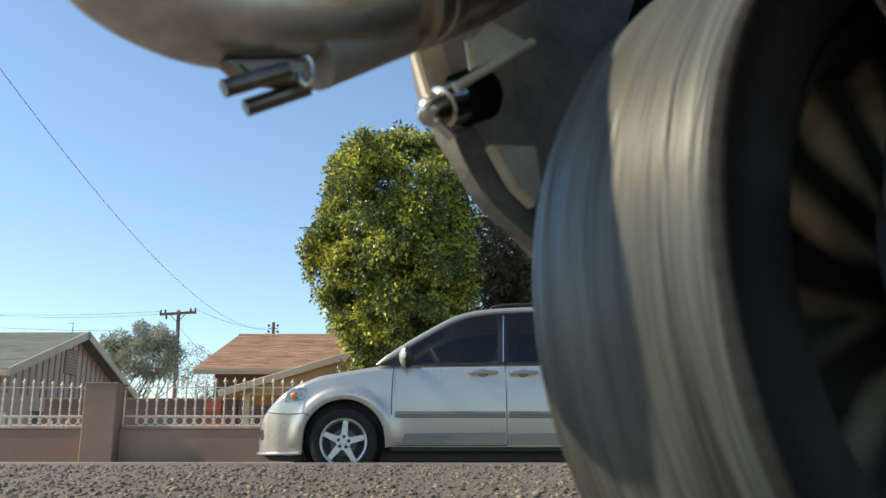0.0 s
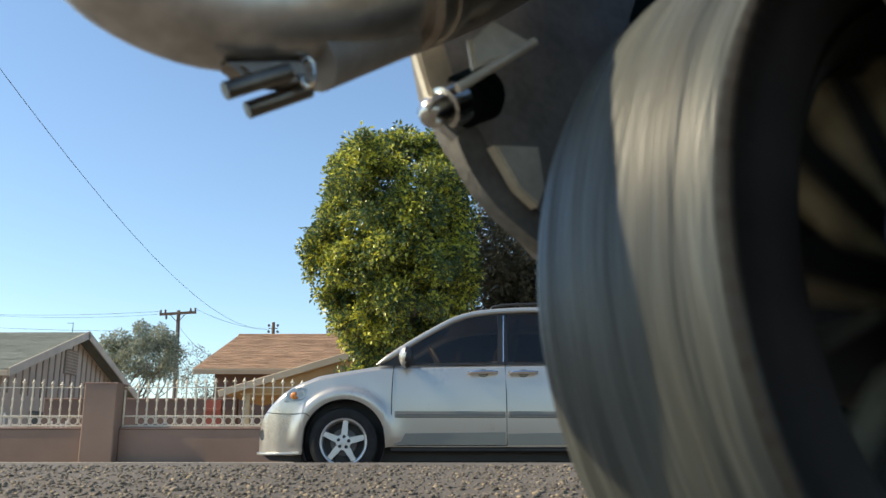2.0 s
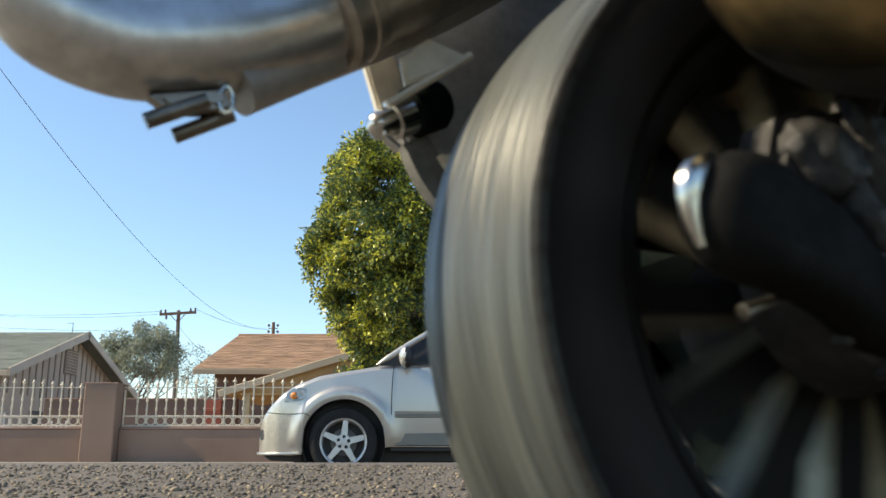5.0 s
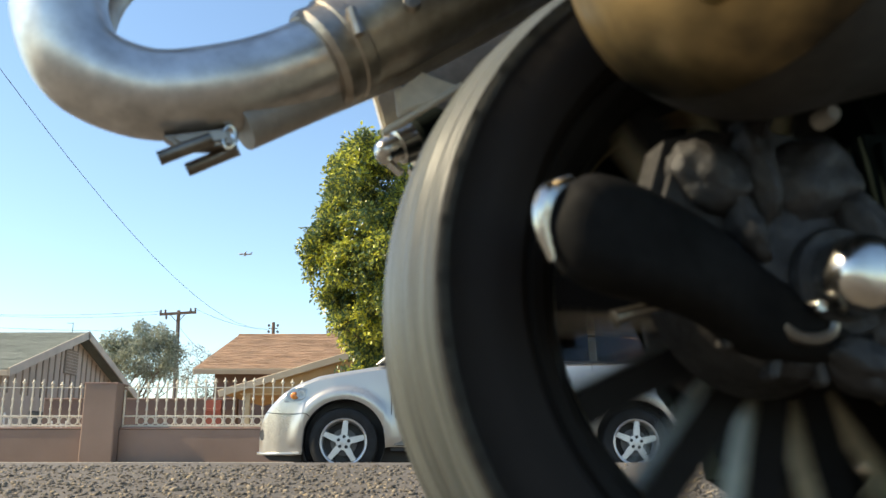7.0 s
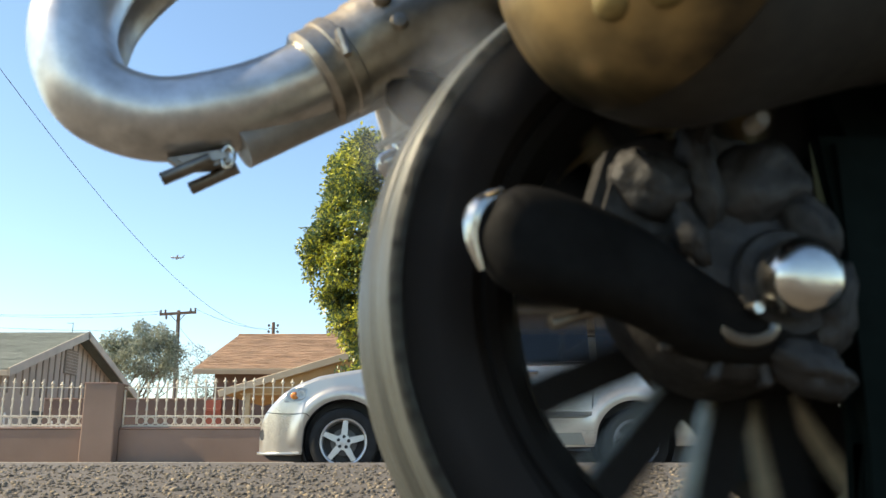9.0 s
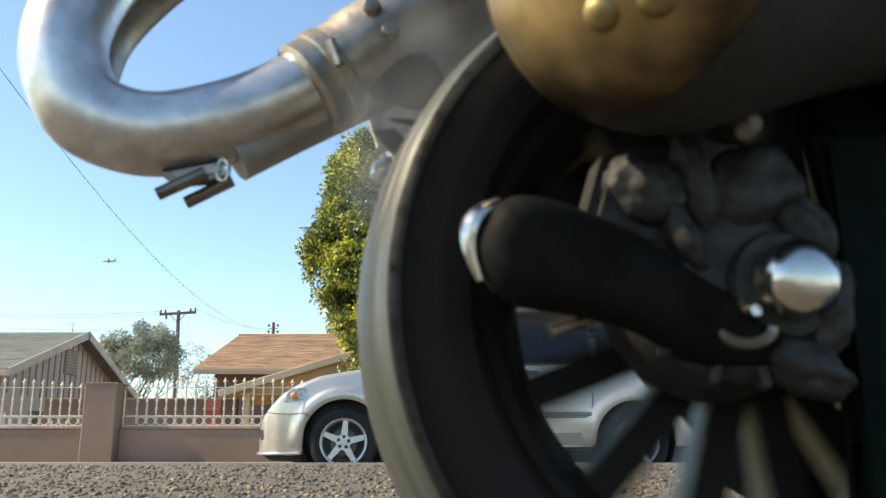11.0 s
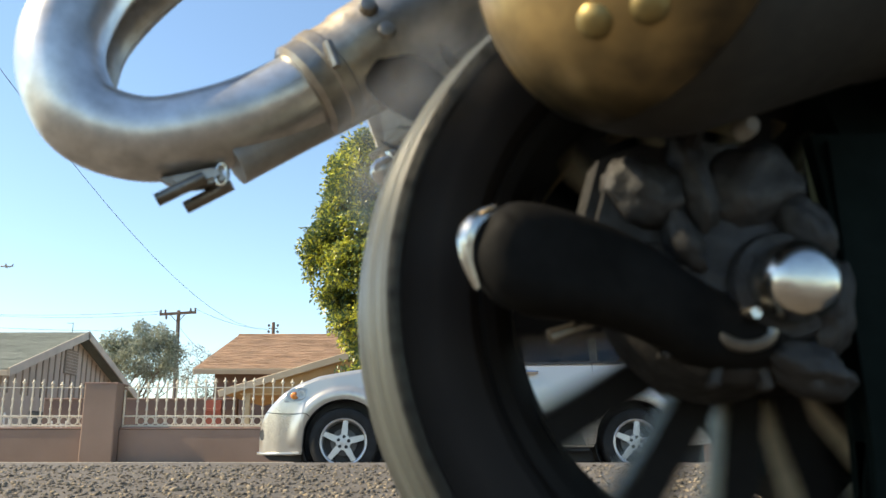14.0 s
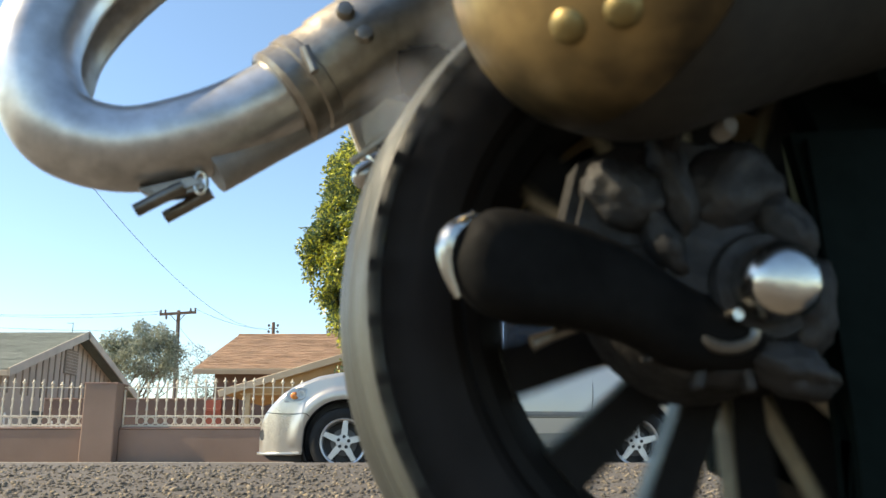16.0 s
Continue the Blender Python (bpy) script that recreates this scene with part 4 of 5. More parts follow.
    # cabin: seats, dashboard, steering wheel
    part("dashboard", bm_box((0.62, 0, 1.02), (0.5, 1.5, 0.22), bevel=0.05), CABIN_DARK, ob)
    for y in (-0.40, 0.40):
        seat = part("seat", bm_box((1.38, y, 0.80), (0.50, 0.5, 0.3), bevel=0.06), INTERIOR, ob)
        part("backrest", bm_box((0, 0, 0.3), (0.13, 0.48, 0.6), pose(1.56, y, 0.85, 0, 14, 0), 0.05), INTERIOR, seat)
        part("headrest", bm_box((0, 0, 0.70), (0.09, 0.26, 0.16), pose(1.56, y, 0.85, 0, 14, 0), 0.04), INTERIOR, seat)
    part("bench_seat", bm_box((2.5, 0, 1.05), (0.16, 1.3, 0.7), bevel=0.05), INTERIOR, ob)
    m = pose(0.93, -0.40, 1.13, 0, 62, 0)
    pts = [m @ Vector((0.18 * math.cos(k * 0.2618), 0.18 * math.sin(k * 0.2618), 0)) for k in range(24)]
    part("steering_wheel", bm_tube(pts, 0.014, 8, True), WHITE_PLASTIC, ob, "pale grey steering wheel")
    part("floor_pan", bm_box((1.9, 0, 0.62), (2.9, 1.5, 0.1)), CABIN_DARK, ob)
    part("hanging_tag", bm_box((0.98, 0.02, 1.40), (0.05, 0.01, 0.12), pose(0, 0, 0, 0, 8, 0), 0.004), RIM_EDGE, ob, "small pale tag hanging from the mirror")
    return ob


build_van()


# ---- motor scooter, close to the camera ----
# Its space: the axle is y, away from the camera; the hub's near face is the origin.
scooter = thing("motor_scooter", pose(0.198, 0.497, 0.235, 0, 0, 8), "grimy motor scooter with a spinning rear wheel and chrome pipe", "scooter")


def build_scooter_wheel():
    """Keyed by itself: it spins about the axle."""
    bm = bmesh.new()
    add_lathe(bm, [(0.161, 0.010), (0.168, 0.006), (0.174, 0.012), (0.170, 0.03), (0.158, 0.045), (0.154, 0.067), (0.158, 0.09), (0.170, 0.105), (0.174, 0.122), (0.168, 0.128), (0.161, 0.124), (0.141, 0.09), (0.139, 0.067), (0.141, 0.045), (0.161, 0.010)], 72)
    wheel = part("wheel", bm, WHEEL_BLACK, scooter, "black cast wheel with many spokes", smooth=40)
    sp = bmesh.new()
    add_prism(sp, [(-0.011, 0.045), (0.011, 0.045), (0.0125, 0.09), (0.016, 0.149), (-0.016, 0.149), (-0.0125, 0.09)], 0.030, 0.052, bevel=0.0025)
    me = finish("spoke", sp, WHEEL_BLACK, 40)
    me.materials.append(SPOKE_SIDE)
    for f in me.polygons:        # black painted faces, bare sides
        f.material_index = 0 if abs(f.normal.y) > 0.4 else 1
    for k in range(14):
        share("spoke", me, wheel, pose(0, 0, 0, 0, 360 / 14 * k, 0))
    part("rim_barrel", bm_lathe([(0.1400, 0.054), (0.1382, 0.058), (0.1374, 0.067), (0.1380, 0.088), (0.1400, 0.096)], 72), RIM_EDGE, wheel, "worn pale inside of the rim")
    part("hub", bm_lathe([(0, 0.01), (0.045, 0.01), (0.055, 0.03), (0.058, 0.10), (0.045, 0.13), (0, 0.13)], 40), WHEEL_BLACK, wheel)
    # tyre: near and far sidewalls dark, crown worn grey
    w, rs, rc = 0.134, 0.215, 0.235
    wear = lambda y: 0.0007 * math.sin(y * 300) + 0.0005 * math.sin(y * 520 + 1)      # shallow worn rings
    crown = [(rs + (rc - rs) * math.sqrt(max(0, 1 - ((y - w / 2) / (w / 2)) ** 2)) + wear(y) * min(1, y / 0.01, (w - y) / 0.01), y) for y in [w * (0.5 - 0.5 * math.cos(math.pi * k / 48)) for k in range(49)]]
    side = [(0.170, 0.010), (0.177, -0.002), (0.190, -0.006), (0.204, -0.004), (0.2135, 0.0005)]
    tyre = part("tyre", bm_lathe(side + [(0.2135, 0.133), (0.204, 0.138), (0.190, 0.14), (0.177, 0.136), (0.170, 0.124)], 96), RUBBER, wheel, "black tyre sidewall")
    part("tread", bm_lathe(crown, 110), TREAD, tyre, "smooth dusty worn tyre tread")
    # worn shoulder lugs
    lug = finish("shoulder_lug", bm_prism([(-0.0022, 0.200), (0.0022, 0.200), (0.0030, 0.2222), (-0.0030, 0.2222)], -0.0050, 0.009, bevel=0.001), RUBBER, 40)
    for k in range(132):
        share("shoulder_lug", lug, tyre, pose(0, 0, 0, 0, 360 / 132 * k + (0.5 if k % 3 else 0), 0))
    return wheel


wheel = build_scooter_wheel()


def build_scooter_near():
    # swingarm end, before the spokes
    outline = [(-0.174, 0.028), (-0.160, 0.035), (-0.130, 0.031), (-0.095, 0.020), (-0.055, -0.002), (-0.020, -0.010), (0.010, -0.024), (0.000, -0.044), (-0.060, -0.044), (-0.095, -0.029), (-0.125, -0.022), (-0.155, -0.019), (-0.173, -0.010), (-0.181, 0.008)]
    outline = [(p.x, p.z) for p in curve_through([(x, 0, z) for x, z in outline + outline[:1]], 4)[:-1]]
    bm = bm_pebble(outline, [(0.014, -0.0495), (0.008, -0.0480), (0.003, -0.0440), (0.0, -0.0370), (0.0, -0.0260), (0.003, -0.0190), (0.010, -0.0160)])
    bend = lambda p: Vector(p) - Vector((0.003, 0.030, 0.004)) * min(1, max(0, (-0.04 - p[0]) / 0.11))   # it leans outwards to its end
    for v in bm.verts:
        v.co = bend(v.co)
    arm = part("swingarm", bm, ARM, scooter, "black painted swingarm end", smooth=85)
    # the highlight on the arm's end, added as a bright tapered strip
    part("end_highlight", bm_tube(curve_through([bend(p) for p in ((-0.170, -0.034, 0.033), (-0.1820, -0.034, 0.021), (-0.1838, -0.034, 0.007), (-0.179, -0.034, -0.008))], 6), [0.0015, 0.0026, 0.0038, 0.0048, 0.0054, 0.0058, 0.006, 0.006, 0.0058, 0.0055, 0.005, 0.0046, 0.0042, 0.0038, 0.0034, 0.003, 0.0026, 0.0022, 0.0018], 10), NUT, arm, "bright steel strip shaped as the highlight on the swingarm end")
    part("adjuster_bolt", bm_tube([(-0.118, -0.040, -0.022), (-0.132, -0.040, -0.027), (-0.142, -0.040, -0.031), (-0.1425, -0.040, -0.0312)], [0.0032, 0.0032, 0.0042, 0.0028], 12), STEEL_DARK, arm, "bright steel adjuster bolt")
    # axle, washer and domed nut
    ax = Matrix.Translation((-0.021, 0, -0.003))
    part("axle", bm_lathe([(0, -0.055), (0.013, -0.055), (0.013, 0.12), (0, 0.12)], 24, ax), NUT, scooter)
    part("axle_nut", bm_lathe([(0, -0.079), (0.010, -0.0785), (0.016, -0.076), (0.0195, -0.071), (0.0205, -0.062), (0.0205, -0.050), (0, -0.050)], 40, ax), NUT, scooter, "bright domed steel axle nut")
    part("washer", bm_lathe([(0.014, -0.052), (0.027, -0.052), (0.029, -0.048), (0.029, -0.046), (0.014, -0.046), (0.014, -0.052)], 32, ax), CAST, scooter)
    # grimy hub carrier and caliper
    rng = random.Random(9)
    bm = bmesh.new()
    c = Matrix.Translation((-0.040, 0, 0.006))
    add_lathe(bm, [(0, -0.046), (0.030, -0.046), (0.040, -0.040), (0.052, -0.040), (0.058, -0.034), (0.062, -0.010), (0.066, 0.004), (0, 0.004)], 40, c)
    carrier = part("hub_carrier", bm, CAST, scooter, "grimy cast hub carrier with ribs")
    for k in range(9):
        a = radians(200 + k * 27)
        part("rib", bm_box((0.050, -0.036, 0), (0.026, 0.012, 0.006), c @ pose(0, 0, 0, 0, -math.degrees(a), 0), 0.002), CAST, carrier, smooth=None)
    part("bolt", bm_lathe([(0, -0.060), (0.003, -0.060), (0.0042, -0.057), (0.0042, -0.044), (0, -0.044)], 10, Matrix.Translation((-0.042, 0, -0.019))), NUT, carrier)
    part("snap_ring", bm_tube([(-0.045 + 0.0145 * math.cos(radians(a)), -0.052, -0.026 + 0.009 * math.sin(radians(a))) for a in range(180, 361, 15)], 0.0035, 8), STEEL_DARK, carrier, "bright bent wire clip")
    # caliper in lumps
    outline = [(-0.124, 0.024), (-0.112, 0.066), (-0.088, 0.076), (-0.060, 0.073), (-0.035, 0.079), (-0.012, 0.066), (0.008, 0.040), (-0.006, 0.024), (-0.05, 0.03), (-0.075, 0.012), (-0.095, 0.026)]
    cal = part("brake_caliper", bm_prism(outline, -0.042, -0.008, bevel=0.006), CAST, scooter, "dirty grey brake caliper")
    # lumpy castings caked with dirt
    for n, (x, z, rx, rz, tilt) in enumerate(((-0.088, 0.046, 0.024, 0.018, 30), (-0.064, 0.052, 0.012, 0.030, -15), (-0.030, 0.052, 0.030, 0.024, -20), (-0.004, 0.030, 0.016, 0.026, -35),
                                              (-0.072, 0.022, 0.010, 0.022, -25), (0.006, -0.012, 0.014, 0.030, 10), (-0.006, -0.044, 0.026, 0.014, 25))):
        bm = bmesh.new()
        bmesh.ops.create_icosphere(bm, subdivisions=4, radius=1.0)
        for v in bm.verts:
            k = 1 + 0.20 * noise.noise(v.co * 1.7 + Vector((n * 3.1, 0, 0))) + 0.09 * noise.noise(v.co * 4.5 + Vector((0, n * 2.3, 0)))
            v.co = v.co * k
        bm.transform(Matrix.Translation((x, -0.040, z)) @ pose(0, 0, 0, 0, tilt, 0) @ Matrix.Diagonal((rx, 0.016, rz, 1)))
        part("casting", bm, CAST, cal, smooth=50)
    part("brake_hose", bm_tube(curve_through([(-0.07, -0.045, 0.06), (-0.055, -0.06, 0.10), (0.0, -0.06, 0.14), (0.08, -0.03, 0.16), (0.16, 0.0, 0.26)], 8), 0.006, 8), RUBBER, scooter)


def paint_shade(m, centre, axis, lit_at, dark_at):
    """Paints shade into the base colour, with an uneven edge, darkening against the axis."""
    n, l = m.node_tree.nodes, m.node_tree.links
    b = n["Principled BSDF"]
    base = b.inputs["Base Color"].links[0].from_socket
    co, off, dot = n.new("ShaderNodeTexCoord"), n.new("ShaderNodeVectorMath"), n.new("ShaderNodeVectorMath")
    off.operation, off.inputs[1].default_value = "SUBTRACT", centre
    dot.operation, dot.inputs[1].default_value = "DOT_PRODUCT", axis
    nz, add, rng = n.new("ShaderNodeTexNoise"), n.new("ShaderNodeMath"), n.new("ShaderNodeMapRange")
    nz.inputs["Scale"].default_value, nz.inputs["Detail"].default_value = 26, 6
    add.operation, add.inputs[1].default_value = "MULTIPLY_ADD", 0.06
    rng.inputs[1].default_value, rng.inputs[2].default_value = lit_at + 0.03, dark_at + 0.03
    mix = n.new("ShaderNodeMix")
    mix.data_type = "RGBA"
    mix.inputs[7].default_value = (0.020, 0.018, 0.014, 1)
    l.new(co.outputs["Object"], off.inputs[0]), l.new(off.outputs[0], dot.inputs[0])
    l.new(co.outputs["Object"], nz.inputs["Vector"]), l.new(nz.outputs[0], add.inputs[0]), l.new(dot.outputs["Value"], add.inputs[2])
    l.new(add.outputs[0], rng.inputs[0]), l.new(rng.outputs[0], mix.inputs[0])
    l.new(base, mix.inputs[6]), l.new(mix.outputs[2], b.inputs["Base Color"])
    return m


def build_scooter_muffler():
    """A bronze can with a rounded end, above and before the axle."""
    a, d = Vector((-0.100, -0.105, 0.146)), Vector((0.90, 0.10, 0.36)).normalized()
    turn = Matrix.Translation(a) @ Vector((0, 1, 0)).rotation_difference(d).to_matrix().to_4x4()
    r = 0.0875
    dome = [(r * math.sin(t), -r * math.cos(t)) for t in [math.pi / 2 * k / 14 for k in range(15)]]
    can = part("muffler", bm_lathe(dome + [(r, 0.10), (r + 0.002, 0.105), (r + 0.002, 0.125), (r, 0.13), (r, 0.40), (r * 0.6, 0.45), (0, 0.45)], 64, turn), SHADED_BRONZE, scooter, "bronze muffler, body painted dark for shade, with a rounded end", smooth=40)
    # bronze shell over the upper outer end, coloured as the sunlit part
    face = Matrix.Translation(a) @ Vector((0, 1, 0)).rotation_difference(Vector((0.84, 0.42, -0.12)).normalized()).to_matrix().to_4x4()
    q = r + 0.0015
    # the shell darkens towards its inner edge: painted shade
    paint_shade(BRONZE, a, Vector((-0.84, -0.42, 0.12)).normalized(), 0.062, 0.008)
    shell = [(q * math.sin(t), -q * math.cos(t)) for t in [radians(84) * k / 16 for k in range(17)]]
    part("end_cap", bm_lathe(shell + [(r * math.sin(radians(85)), -r * math.cos(radians(85)))], 64, face), BRONZE, can, "bronze rounded end cap with shade painted in", smooth=40)
    for k in (Vector((-0.1475, -0.1482, 0.0844)), Vector((-0.1292, -0.1628, 0.0849))):
        out = Vector((0, -1, 0)).rotation_difference((k - a).normalized()).to_matrix().to_4x4()
        part("rivet", bm_lathe([(0, -0.0042), (0.004, -0.0038), (0.007, -0.002), (0.0088, 0.002), (0, 0.003)], 18, Matrix.Translation(k) @ out), BRASS, can, "raised brass rivet head")
    part("strap", bm_lathe([(r + 0.003, 0.19), (r + 0.005, 0.192), (r + 0.005, 0.215), (r + 0.003, 0.217)], 64, turn), CASE, can)
    part("clip", bm_lathe([(0, -0.006), (0.0036, -0.006), (0.005, -0.002), (0.005, 0.006), (0, 0.006)], 12, Matrix.Translation((-0.052, -0.085, 0.068))), GRIME, can, "small pale clip under the muffler")


def build_scooter_pipe():
    path = curve_through([(-0.36, 0.255, 0.40), (-0.408, 0.235, 0.352), (-0.448, 0.208, 0.298), (-0.466, 0.195, 0.248), (-0.468, 0.19, 0.206), (-0.452, 0.19, 0.169), (-0.428, 0.19, 0.153), (-0.392, 0.19, 0.148), (-0.352, 0.19, 0.158), (-0.312, 0.192, 0.176), (-0.268, 0.195, 0.206), (-0.215, 0.20, 0.252)], 10)
    pipe = part("exhaust_pipe", bm_tube(path, 0.0330, 32), PIPE, scooter, "chrome U-bent exhaust pipe, scuffed and heat-stained", smooth=60)
    part("return_pipe", bm_tube(curve_through([(-0.468, 0.225, 0.20), (-0.458, 0.235, 0.255), (-0.422, 0.24, 0.312), (-0.355, 0.245, 0.385), (-0.25, 0.25, 0.50)], 6), 0.031, 24), PIPE_DULL, pipe, "dark stained return pipe", smooth=60)
    a, b = Vector((-0.282, 0.193, 0.193)), Vector((-0.180, 0.203, 0.280))
    d = (b - a).normalized()
    part("sleeve", bm_tube([a, a + d * 0.004, a + d * 0.012, a + d * 0.05, a + d * 0.054, a + d * 0.10, b, b + d * 0.08], [0.037, 0.041, 0.040, 0.039, 0.041, 0.041, 0.042, 0.045], 32), PIPE_DULL, pipe, "dull stained pipe sleeve", smooth=30)
    band = part("clamp_band", bm_tube([a + d * 0.018, a + d * 0.020, a + d * 0.030, a + d * 0.032], [0.0395, 0.0415, 0.0415, 0.0395], 32), PIPE_DULL, pipe, smooth=30)
    part("clamp_bolt", bm_tube([a + d * 0.025 + Vector((0, -0.044, 0.010)), a + d * 0.025 + Vector((0.008, -0.044, -0.010))], 0.004, 8), PIPE_DULL, band)
    for s, z in ((0.065, 0.02), (0.085, -0.012)):
        part("weld_bead", bm_lathe([(0, -0.006), (0.006, -0.005), (0.008, 0), (0.006, 0.005), (0, 0.006)], 10, Matrix.Translation(a + d * s + Vector((0, -0.040, z)))), PIPE_DULL, pipe)
    # clamp with two prongs under the bend
    part("prong_bracket", bm_prism([(-0.384, 0.114), (-0.340, 0.126), (-0.336, 0.116), (-0.352, 0.110), (-0.372, 0.107)], 0.178, 0.196, bevel=0.003), PIPE_DULL, pipe)
    for tip, y0 in (((-0.3665, 0.197, 0.0965), 0.192), ((-0.3845, 0.178, 0.096), 0.176)):
        pr = part("prong", bm_tube([(tip[0] + 0.034, y0, tip[2] + 0.019), tip], 0.0050, 12), STEEL_DARK, pipe)
    part("clip_ring", bm_tube([(-0.339 + 0.0045 * math.cos(k * 0.5236), 0.180, 0.119 + 0.0085 * math.sin(k * 0.5236)) for k in range(12)], 0.0018, 8, True), NUT, pipe, "bright wire ring on the clamp")
    # frame tube below the pipe
    part("frame_tube", bm_tube(curve_through([(-0.332, 0.190, 0.132), (-0.285, 0.200, 0.166), (-0.231, 0.215, 0.205), (-0.165, 0.235, 0.258), (-0.05, 0.27, 0.36)], 8), 0.0185, 18), FRAME_GREY, scooter, "grey steel frame tube", smooth=60)


def build_scooter_frame():
    # dark inner fender sheet and the brackets on it
    part("inner_fender", bm_prism([(-0.195, 0.190), (-0.172, 0.150), (-0.134, 0.112), (-0.088, 0.075), (-0.04, 0.055), (0.05, 0.06), (0.3, 0.2), (0.35, 0.62), (-0.10, 0.62), (-0.19, 0.40), (-0.215, 0.28)], 0.300, 0.318, bevel=0.003), ARC_GREY, scooter, "dark inner fender sheet")
    part("stay", bm_prism([(-0.238, 0.235), (-0.212, 0.240), (-0.191, 0.181), (-0.198, 0.160), (-0.212, 0.160)], 0.262, 0.272, bevel=0.002), PLATE, scooter, "pale flat stay")
    part("mount_plate", bm_prism([(-0.218, 0.184), (-0.206, 0.192), (-0.198, 0.204), (-0.165, 0.196), (-0.182, 0.185), (-0.214, 0.163)], 0.203, 0.209, bevel=0.002), PLATE, scooter, "pale bare metal mounting plate")
    a, d = Vector((-0.222, 0.258, 0.148)), Vector((0.84, 0.10, 0.52)).normalized()
    peg = part("pivot_boss", bm_tube([a, a + d * 0.003, a + d * 0.008, a + d * 0.020, a + d * 0.021, a + d * 0.036, a + d * 0.060], [0.004, 0.009, 0.0115, 0.0125, 0.0155, 0.0165, 0.0165], 28), NUT, scooter, "bright steel pivot boss", smooth=40)
    part("rubber_drum", bm_tube([a + d * 0.036, a + d * 0.040, a + d * 0.064, a + d * 0.070], [0.016, 0.020, 0.021, 0.017], 28), CASE, peg, "dark rubber bush", smooth=40)
    part("cotter", bm_tube([a + Vector((0.010, -0.008, -0.008)), a + Vector((0.020, -0.010, -0.016))], 0.004, 8), NUT, peg)
    bow = lambda pts: [(p.x, p.z) for p in curve_through([(x, 0, z) for x, z in pts], 4)]
    arc_out = bow([(-0.191, 0.146), (-0.176, 0.119), (-0.156, 0.097), (-0.130, 0.080), (-0.095, 0.062)])
    arc_in = bow([(-0.085, 0.082), (-0.116, 0.098), (-0.140, 0.112), (-0.158, 0.136), (-0.172, 0.158)])
    br = part("curved_bracket", bm_prism(arc_out + arc_in, 0.268, 0.284, bevel=0.003), GRIME, scooter, "curved grey bracket")
    part("bracket_face", bm_prism([(-0.165, 0.137), (-0.124, 0.144), (-0.119, 0.112), (-0.126, 0.096), (-0.144, 0.108)], 0.254, 0.266, bevel=0.0015), PLATE, br, "pale worn bracket face")
    part("crank_bar", bm_tube([(-0.226, 0.205, 0.147), (-0.197, 0.203, 0.170), (-0.164, 0.203, 0.1965)], 0.0032, 10), PLATE, scooter, "bright worn steel lever rod")
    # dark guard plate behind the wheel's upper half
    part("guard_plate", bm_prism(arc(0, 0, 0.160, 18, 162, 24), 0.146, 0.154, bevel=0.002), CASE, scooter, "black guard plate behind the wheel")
    # mudguard over the tyre
    outer = [(0.262 * math.cos(radians(a)), 0.262 * math.sin(radians(a))) for a in range(30, 98, 4)]
    inner = [(0.257 * math.cos(radians(a)), 0.257 * math.sin(radians(a))) for a in range(94, 26, -4)]
    part("mudguard", bm_prism(outer + inner, 0.02, 0.165), BLACK_PLASTIC, scooter, "black plastic mudguard", smooth=40)
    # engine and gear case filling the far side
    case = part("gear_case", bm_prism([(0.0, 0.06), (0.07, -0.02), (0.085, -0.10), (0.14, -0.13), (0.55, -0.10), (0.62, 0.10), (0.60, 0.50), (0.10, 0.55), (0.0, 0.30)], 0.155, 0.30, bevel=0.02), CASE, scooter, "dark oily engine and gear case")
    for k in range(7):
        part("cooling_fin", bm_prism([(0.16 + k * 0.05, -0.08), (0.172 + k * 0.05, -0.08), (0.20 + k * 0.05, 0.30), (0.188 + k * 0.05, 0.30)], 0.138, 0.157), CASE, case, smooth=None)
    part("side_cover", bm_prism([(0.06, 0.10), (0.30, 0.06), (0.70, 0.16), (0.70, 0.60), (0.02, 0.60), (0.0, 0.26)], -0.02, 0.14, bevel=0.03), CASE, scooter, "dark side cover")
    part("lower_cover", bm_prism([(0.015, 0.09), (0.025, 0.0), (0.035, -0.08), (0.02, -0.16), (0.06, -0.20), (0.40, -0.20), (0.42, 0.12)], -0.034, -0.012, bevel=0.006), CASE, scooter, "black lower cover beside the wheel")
    for x, z in ((0.115, -0.045), (0.135, -0.085)):
        part("case_bolt", bm_lathe([(0, 0.12), (0.006, 0.12), (0.008, 0.126), (0.008, 0.16), (0, 0.16)], 10, Matrix.Translation((x, 0, z))), NUT, case)


def build_sun_shield():
    """An unseen panel added above the muffler; it keeps the sun off the hub."""
    part("sun_shield", bm_prism([(-0.30, 0.262), (0.70, 0.262), (0.72, 0.40), (-0.24, 0.40)], -0.26, -0.03, bevel=0.02), CASE, scooter, "unseen black panel that keeps the sun off muffler and hub")


build_sun_shield()
build_scooter_near()
build_scooter_muffler()
build_scooter_pipe()
build_scooter_frame()


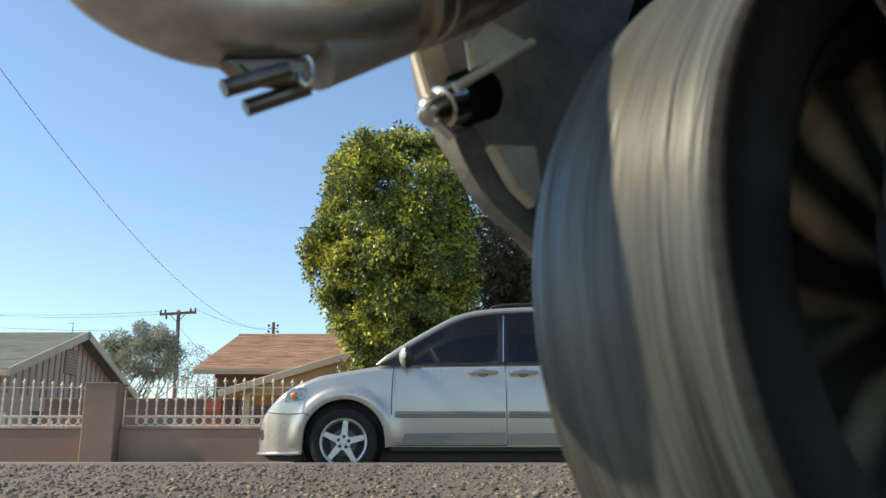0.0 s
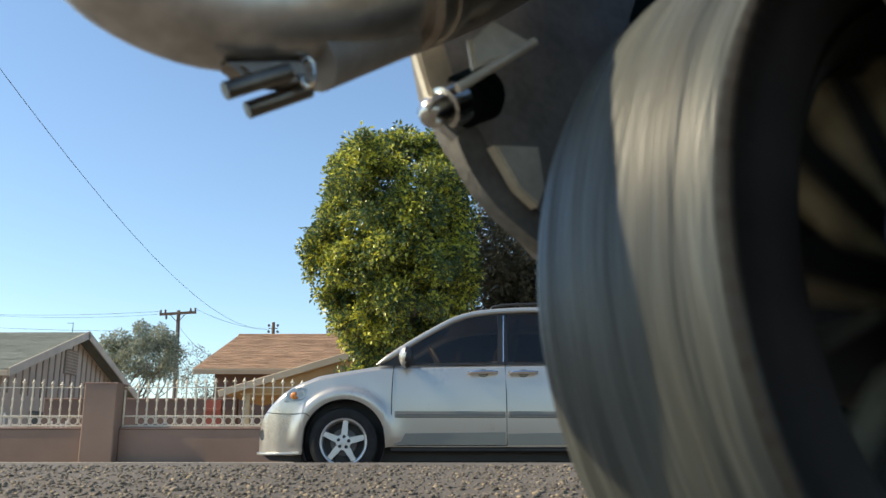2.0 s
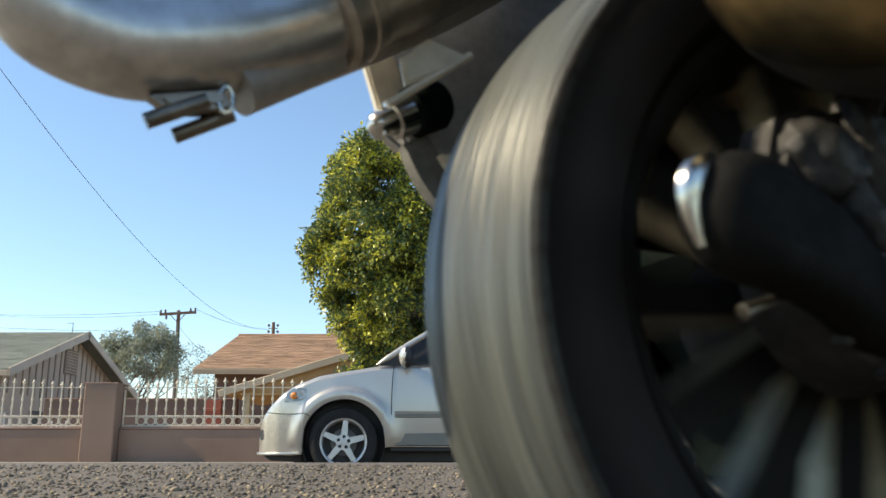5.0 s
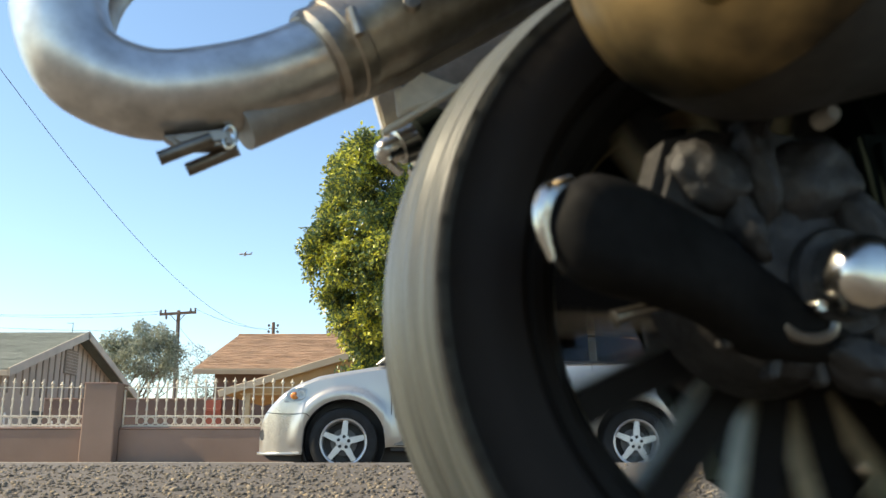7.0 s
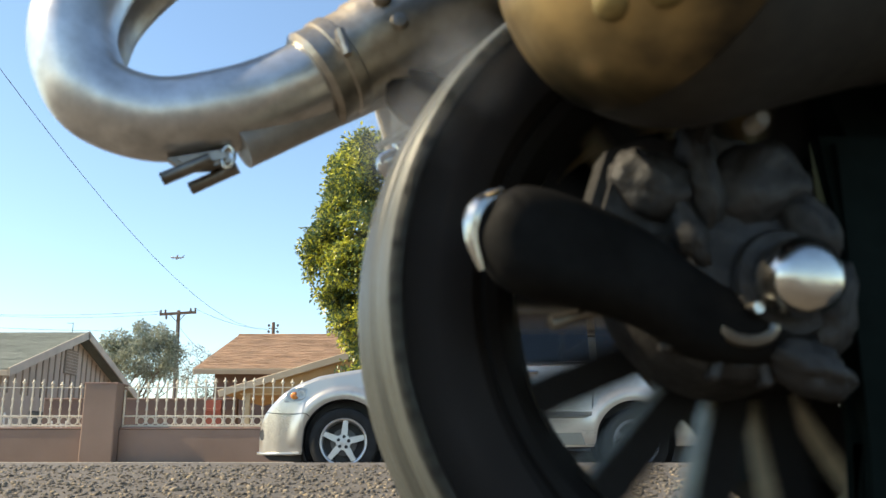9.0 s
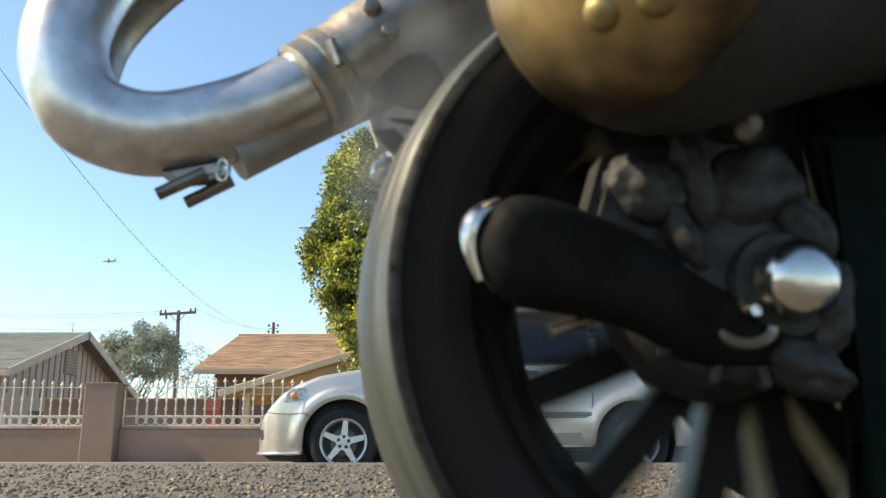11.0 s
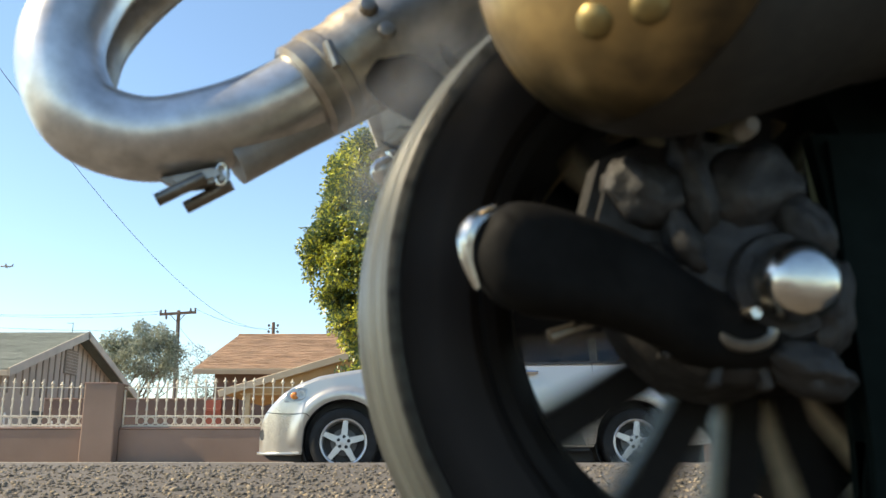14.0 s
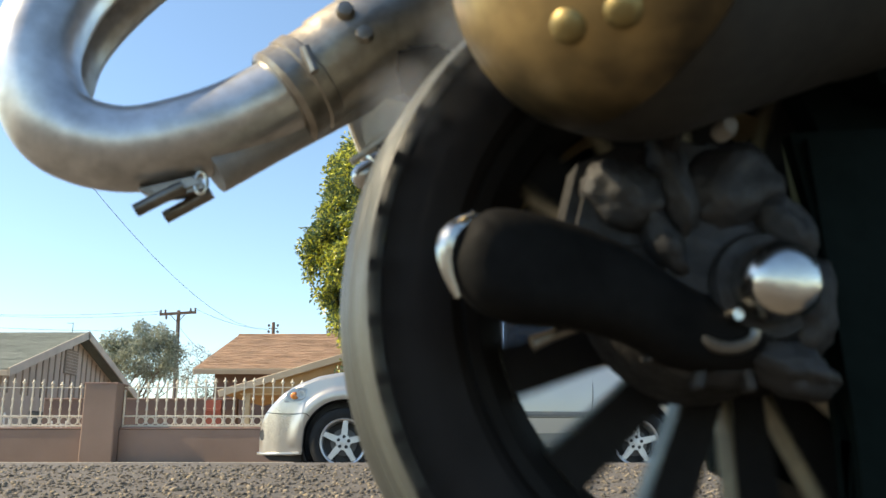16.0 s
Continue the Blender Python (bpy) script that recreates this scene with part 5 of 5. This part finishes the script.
# ---- smoke off the spinning tyre ----
def build_smoke():
    """Thin puffs, lens-shaped and lumpy, each drifting by itself."""
    ob = thing("tyre_smoke", pose(0, 0, 0), "thin grey smoke drifting up from the spinning tyre", "smoke")
    rng, puffs = random.Random(21), []
    for k in range(8):
        r = rng.uniform(0.035, 0.055)
        bm = bmesh.new()
        bmesh.ops.create_icosphere(bm, subdivisions=3, radius=1.0)
        for v in bm.verts:
            v.co = v.co * (1 + 0.2 * noise.noise(v.co * 1.6 + Vector((k * 2.7, 0, 0))))
        bm.transform(Matrix.Diagonal((r, 0.012, r, 1)))
        end = Vector((-0.036 + 0.055 * k / 7 + rng.uniform(-0.008, 0.008), rng.uniform(0.47, 0.52), 0.305 + 0.10 * k / 7))
        puffs.append((part("puff", bm, smoke_mat("smoke", r, 3.0 * k), ob, smooth=90), end, rng.uniform(0, 6.28)))
    return puffs


smoke_puffs = build_smoke()


# ---- aircraft ----
def build_aircraft():
    ob = thing("airliner", pose(0, 1500, 350), "small grey airliner far off in the sky", "aircraft")
    part("fuselage", bm_tube([(-12, 0, 0), (-11, 0, 0), (-9, 0, 0), (6, 0, 0), (10, 0, 0.5), (12, 0, 1)], [0.2, 1.0, 1.5, 1.5, 0.9, 0.3], 12), PLANE_GREY, ob)
    for s in (-1, 1):
        part("wing", bm_prism([(-3, 0), (1.5, 0), (5, 12.5 * s), (3.5, 12.5 * s)], -0.25, 0.25, pose(0, 0, 0, -90 + 12 * s, 0, 0)), PLANE_GREY, ob, smooth=None)
        part("engine", bm_tube([(-3.5, s * 4.5, -1.6), (0, s * 4.5, -1.6)], 0.9, 10), PLANE_GREY, ob)
        part("tailplane", bm_prism([(9, 0), (11, 0), (12.2, 4.5 * s), (11.2, 4.5 * s)], -0.15, 0.15, pose(0, 0, 0.8, -90, 0, 0)), PLANE_GREY, ob, smooth=None)
    part("fin", bm_prism([(8, 1), (11, 1), (12.8, 5.2), (11.2, 5.2)], -0.15, 0.15), PLANE_GREY, ob, smooth=None)
    return ob


airliner = build_aircraft()


# ---- what moves ----
# seconds, x, y, lean, pitch, turn of the scooter; the wheel's centre stays at its height
SCOOTER_ROWS = [
    (0.0, 0.3055, 0.4632, -1.00, 1.09, 30.36),
    (0.5, 0.3053, 0.4686, -1.45, 0.42, 30.70),
    (1.0, 0.3076, 0.4618, -1.47, 0.02, 30.52),
    (1.5, 0.3110, 0.4612, -1.00, 0.39, 30.32),
    (2.0, 0.3079, 0.4594, -1.22, 0.78, 30.31),
    (2.5, 0.3071, 0.4632, -1.03, 0.69, 30.18),
    (3.0, 0.3087, 0.4654, -1.06, 0.24, 29.84),
    (3.5, 0.3010, 0.4620, -0.51, 0.82, 29.85),
    (4.0, 0.2983, 0.4650, -0.22, 1.33, 30.12),
    (4.2, 0.2951, 0.4620, -0.25, 1.19, 30.08),
    (6.3, 0.1679, 0.4734, 0.11, 1.55, 7.44),
    (6.5, 0.2180, 0.4856, -0.36, 1.47, 13.95),
    (7.0, 0.2125, 0.4856, -0.43, 2.87, 13.24),
    (7.5, 0.1611, 0.4846, 0.70, 1.35, 5.16),
    (8.0, 0.1848, 0.4864, -0.65, 2.92, 7.39),
    (8.5, 0.1897, 0.4902, 0.03, 2.33, 7.36),
    (9.0, 0.1908, 0.4899, -0.62, 2.85, 7.73),
    (9.2, 0.1897, 0.4919, -0.27, 1.09, 7.54),
    (11.3, 0.1902, 0.4930, -0.88, 1.34, 7.75),
    (11.5, 0.1968, 0.4960, -0.09, 0.12, 8.05),
    (12.0, 0.1959, 0.4940, 0.34, -0.22, 7.67),
    (12.5, 0.1898, 0.4921, -0.24, 0.83, 8.13),
    (13.0, 0.1917, 0.4898, -0.59, 1.11, 8.56),
    (13.5, 0.1991, 0.4974, -0.09, 0.04, 8.92),
    (14.0, 0.1898, 0.4905, -0.10, 0.35, 7.03),
    (14.5, 0.1982, 0.4968, -0.12, -0.72, 8.49),
    (15.0, 0.1928, 0.4935, -0.06, -0.60, 8.38),
    (15.5, 0.1878, 0.4898, -0.15, -0.67, 7.94),
    (16.0, 0.1794, 0.4892, -0.09, -1.06, 7.43),
]


def wheel_rows():
    """A fast spin that slows in the last second."""
    rows, ang, n = [], -2.4, 160
    for i in range(n, -1, -1):       # back from the end, where the spokes stand clear
        t = 16.0 * i / n
        rows.append((t, pose(0, 0, 0, 0, ang % 360, 0)))
        ang -= 40.0 if t < 14.6 else 18.57
    return rows[::-1]


def motions():
    walk(scooter, [(t, pose(x, y, 0.235, 0, 0, turn) @ pose(0, 0, 0, lean, 0, 0) @ pose(0, 0, 0, 0, pitch, 0)) for t, x, y, lean, pitch, turn in SCOOTER_ROWS])
    walk(wheel, wheel_rows())
    for puff, end, phase in smoke_puffs:       # from behind the tyre's foot up past the pipe
        rows = [(0.0, pose(0.36, 0.86, 0.09)), (5.0, pose(0.36, 0.86, 0.09)), (6.3, pose(0.24, 0.76, 0.13)), (7.5, pose(end.x + 0.01, end.y + 0.02, end.z - 0.03))]
        for i in range(1, 13):
            t = 7.5 + i * 8.5 / 12
            rows.append((t, pose(end.x + 0.012 * math.sin(1.9 * t + phase), end.y, end.z - 0.03 + 0.03 * min(1, i / 5) + 0.010 * math.sin(2.6 * t + 2 * phase), 0, 12 * math.sin(1.3 * t + phase), 0)))
        walk(puff, rows)
    walk(airliner, [(t, pose(69.8 - 60.05 * t, 1500, 374.3 - 3.14 * t, 0, 2, 0)) for t in (0.0, 8.0, 16.0)])


motions()
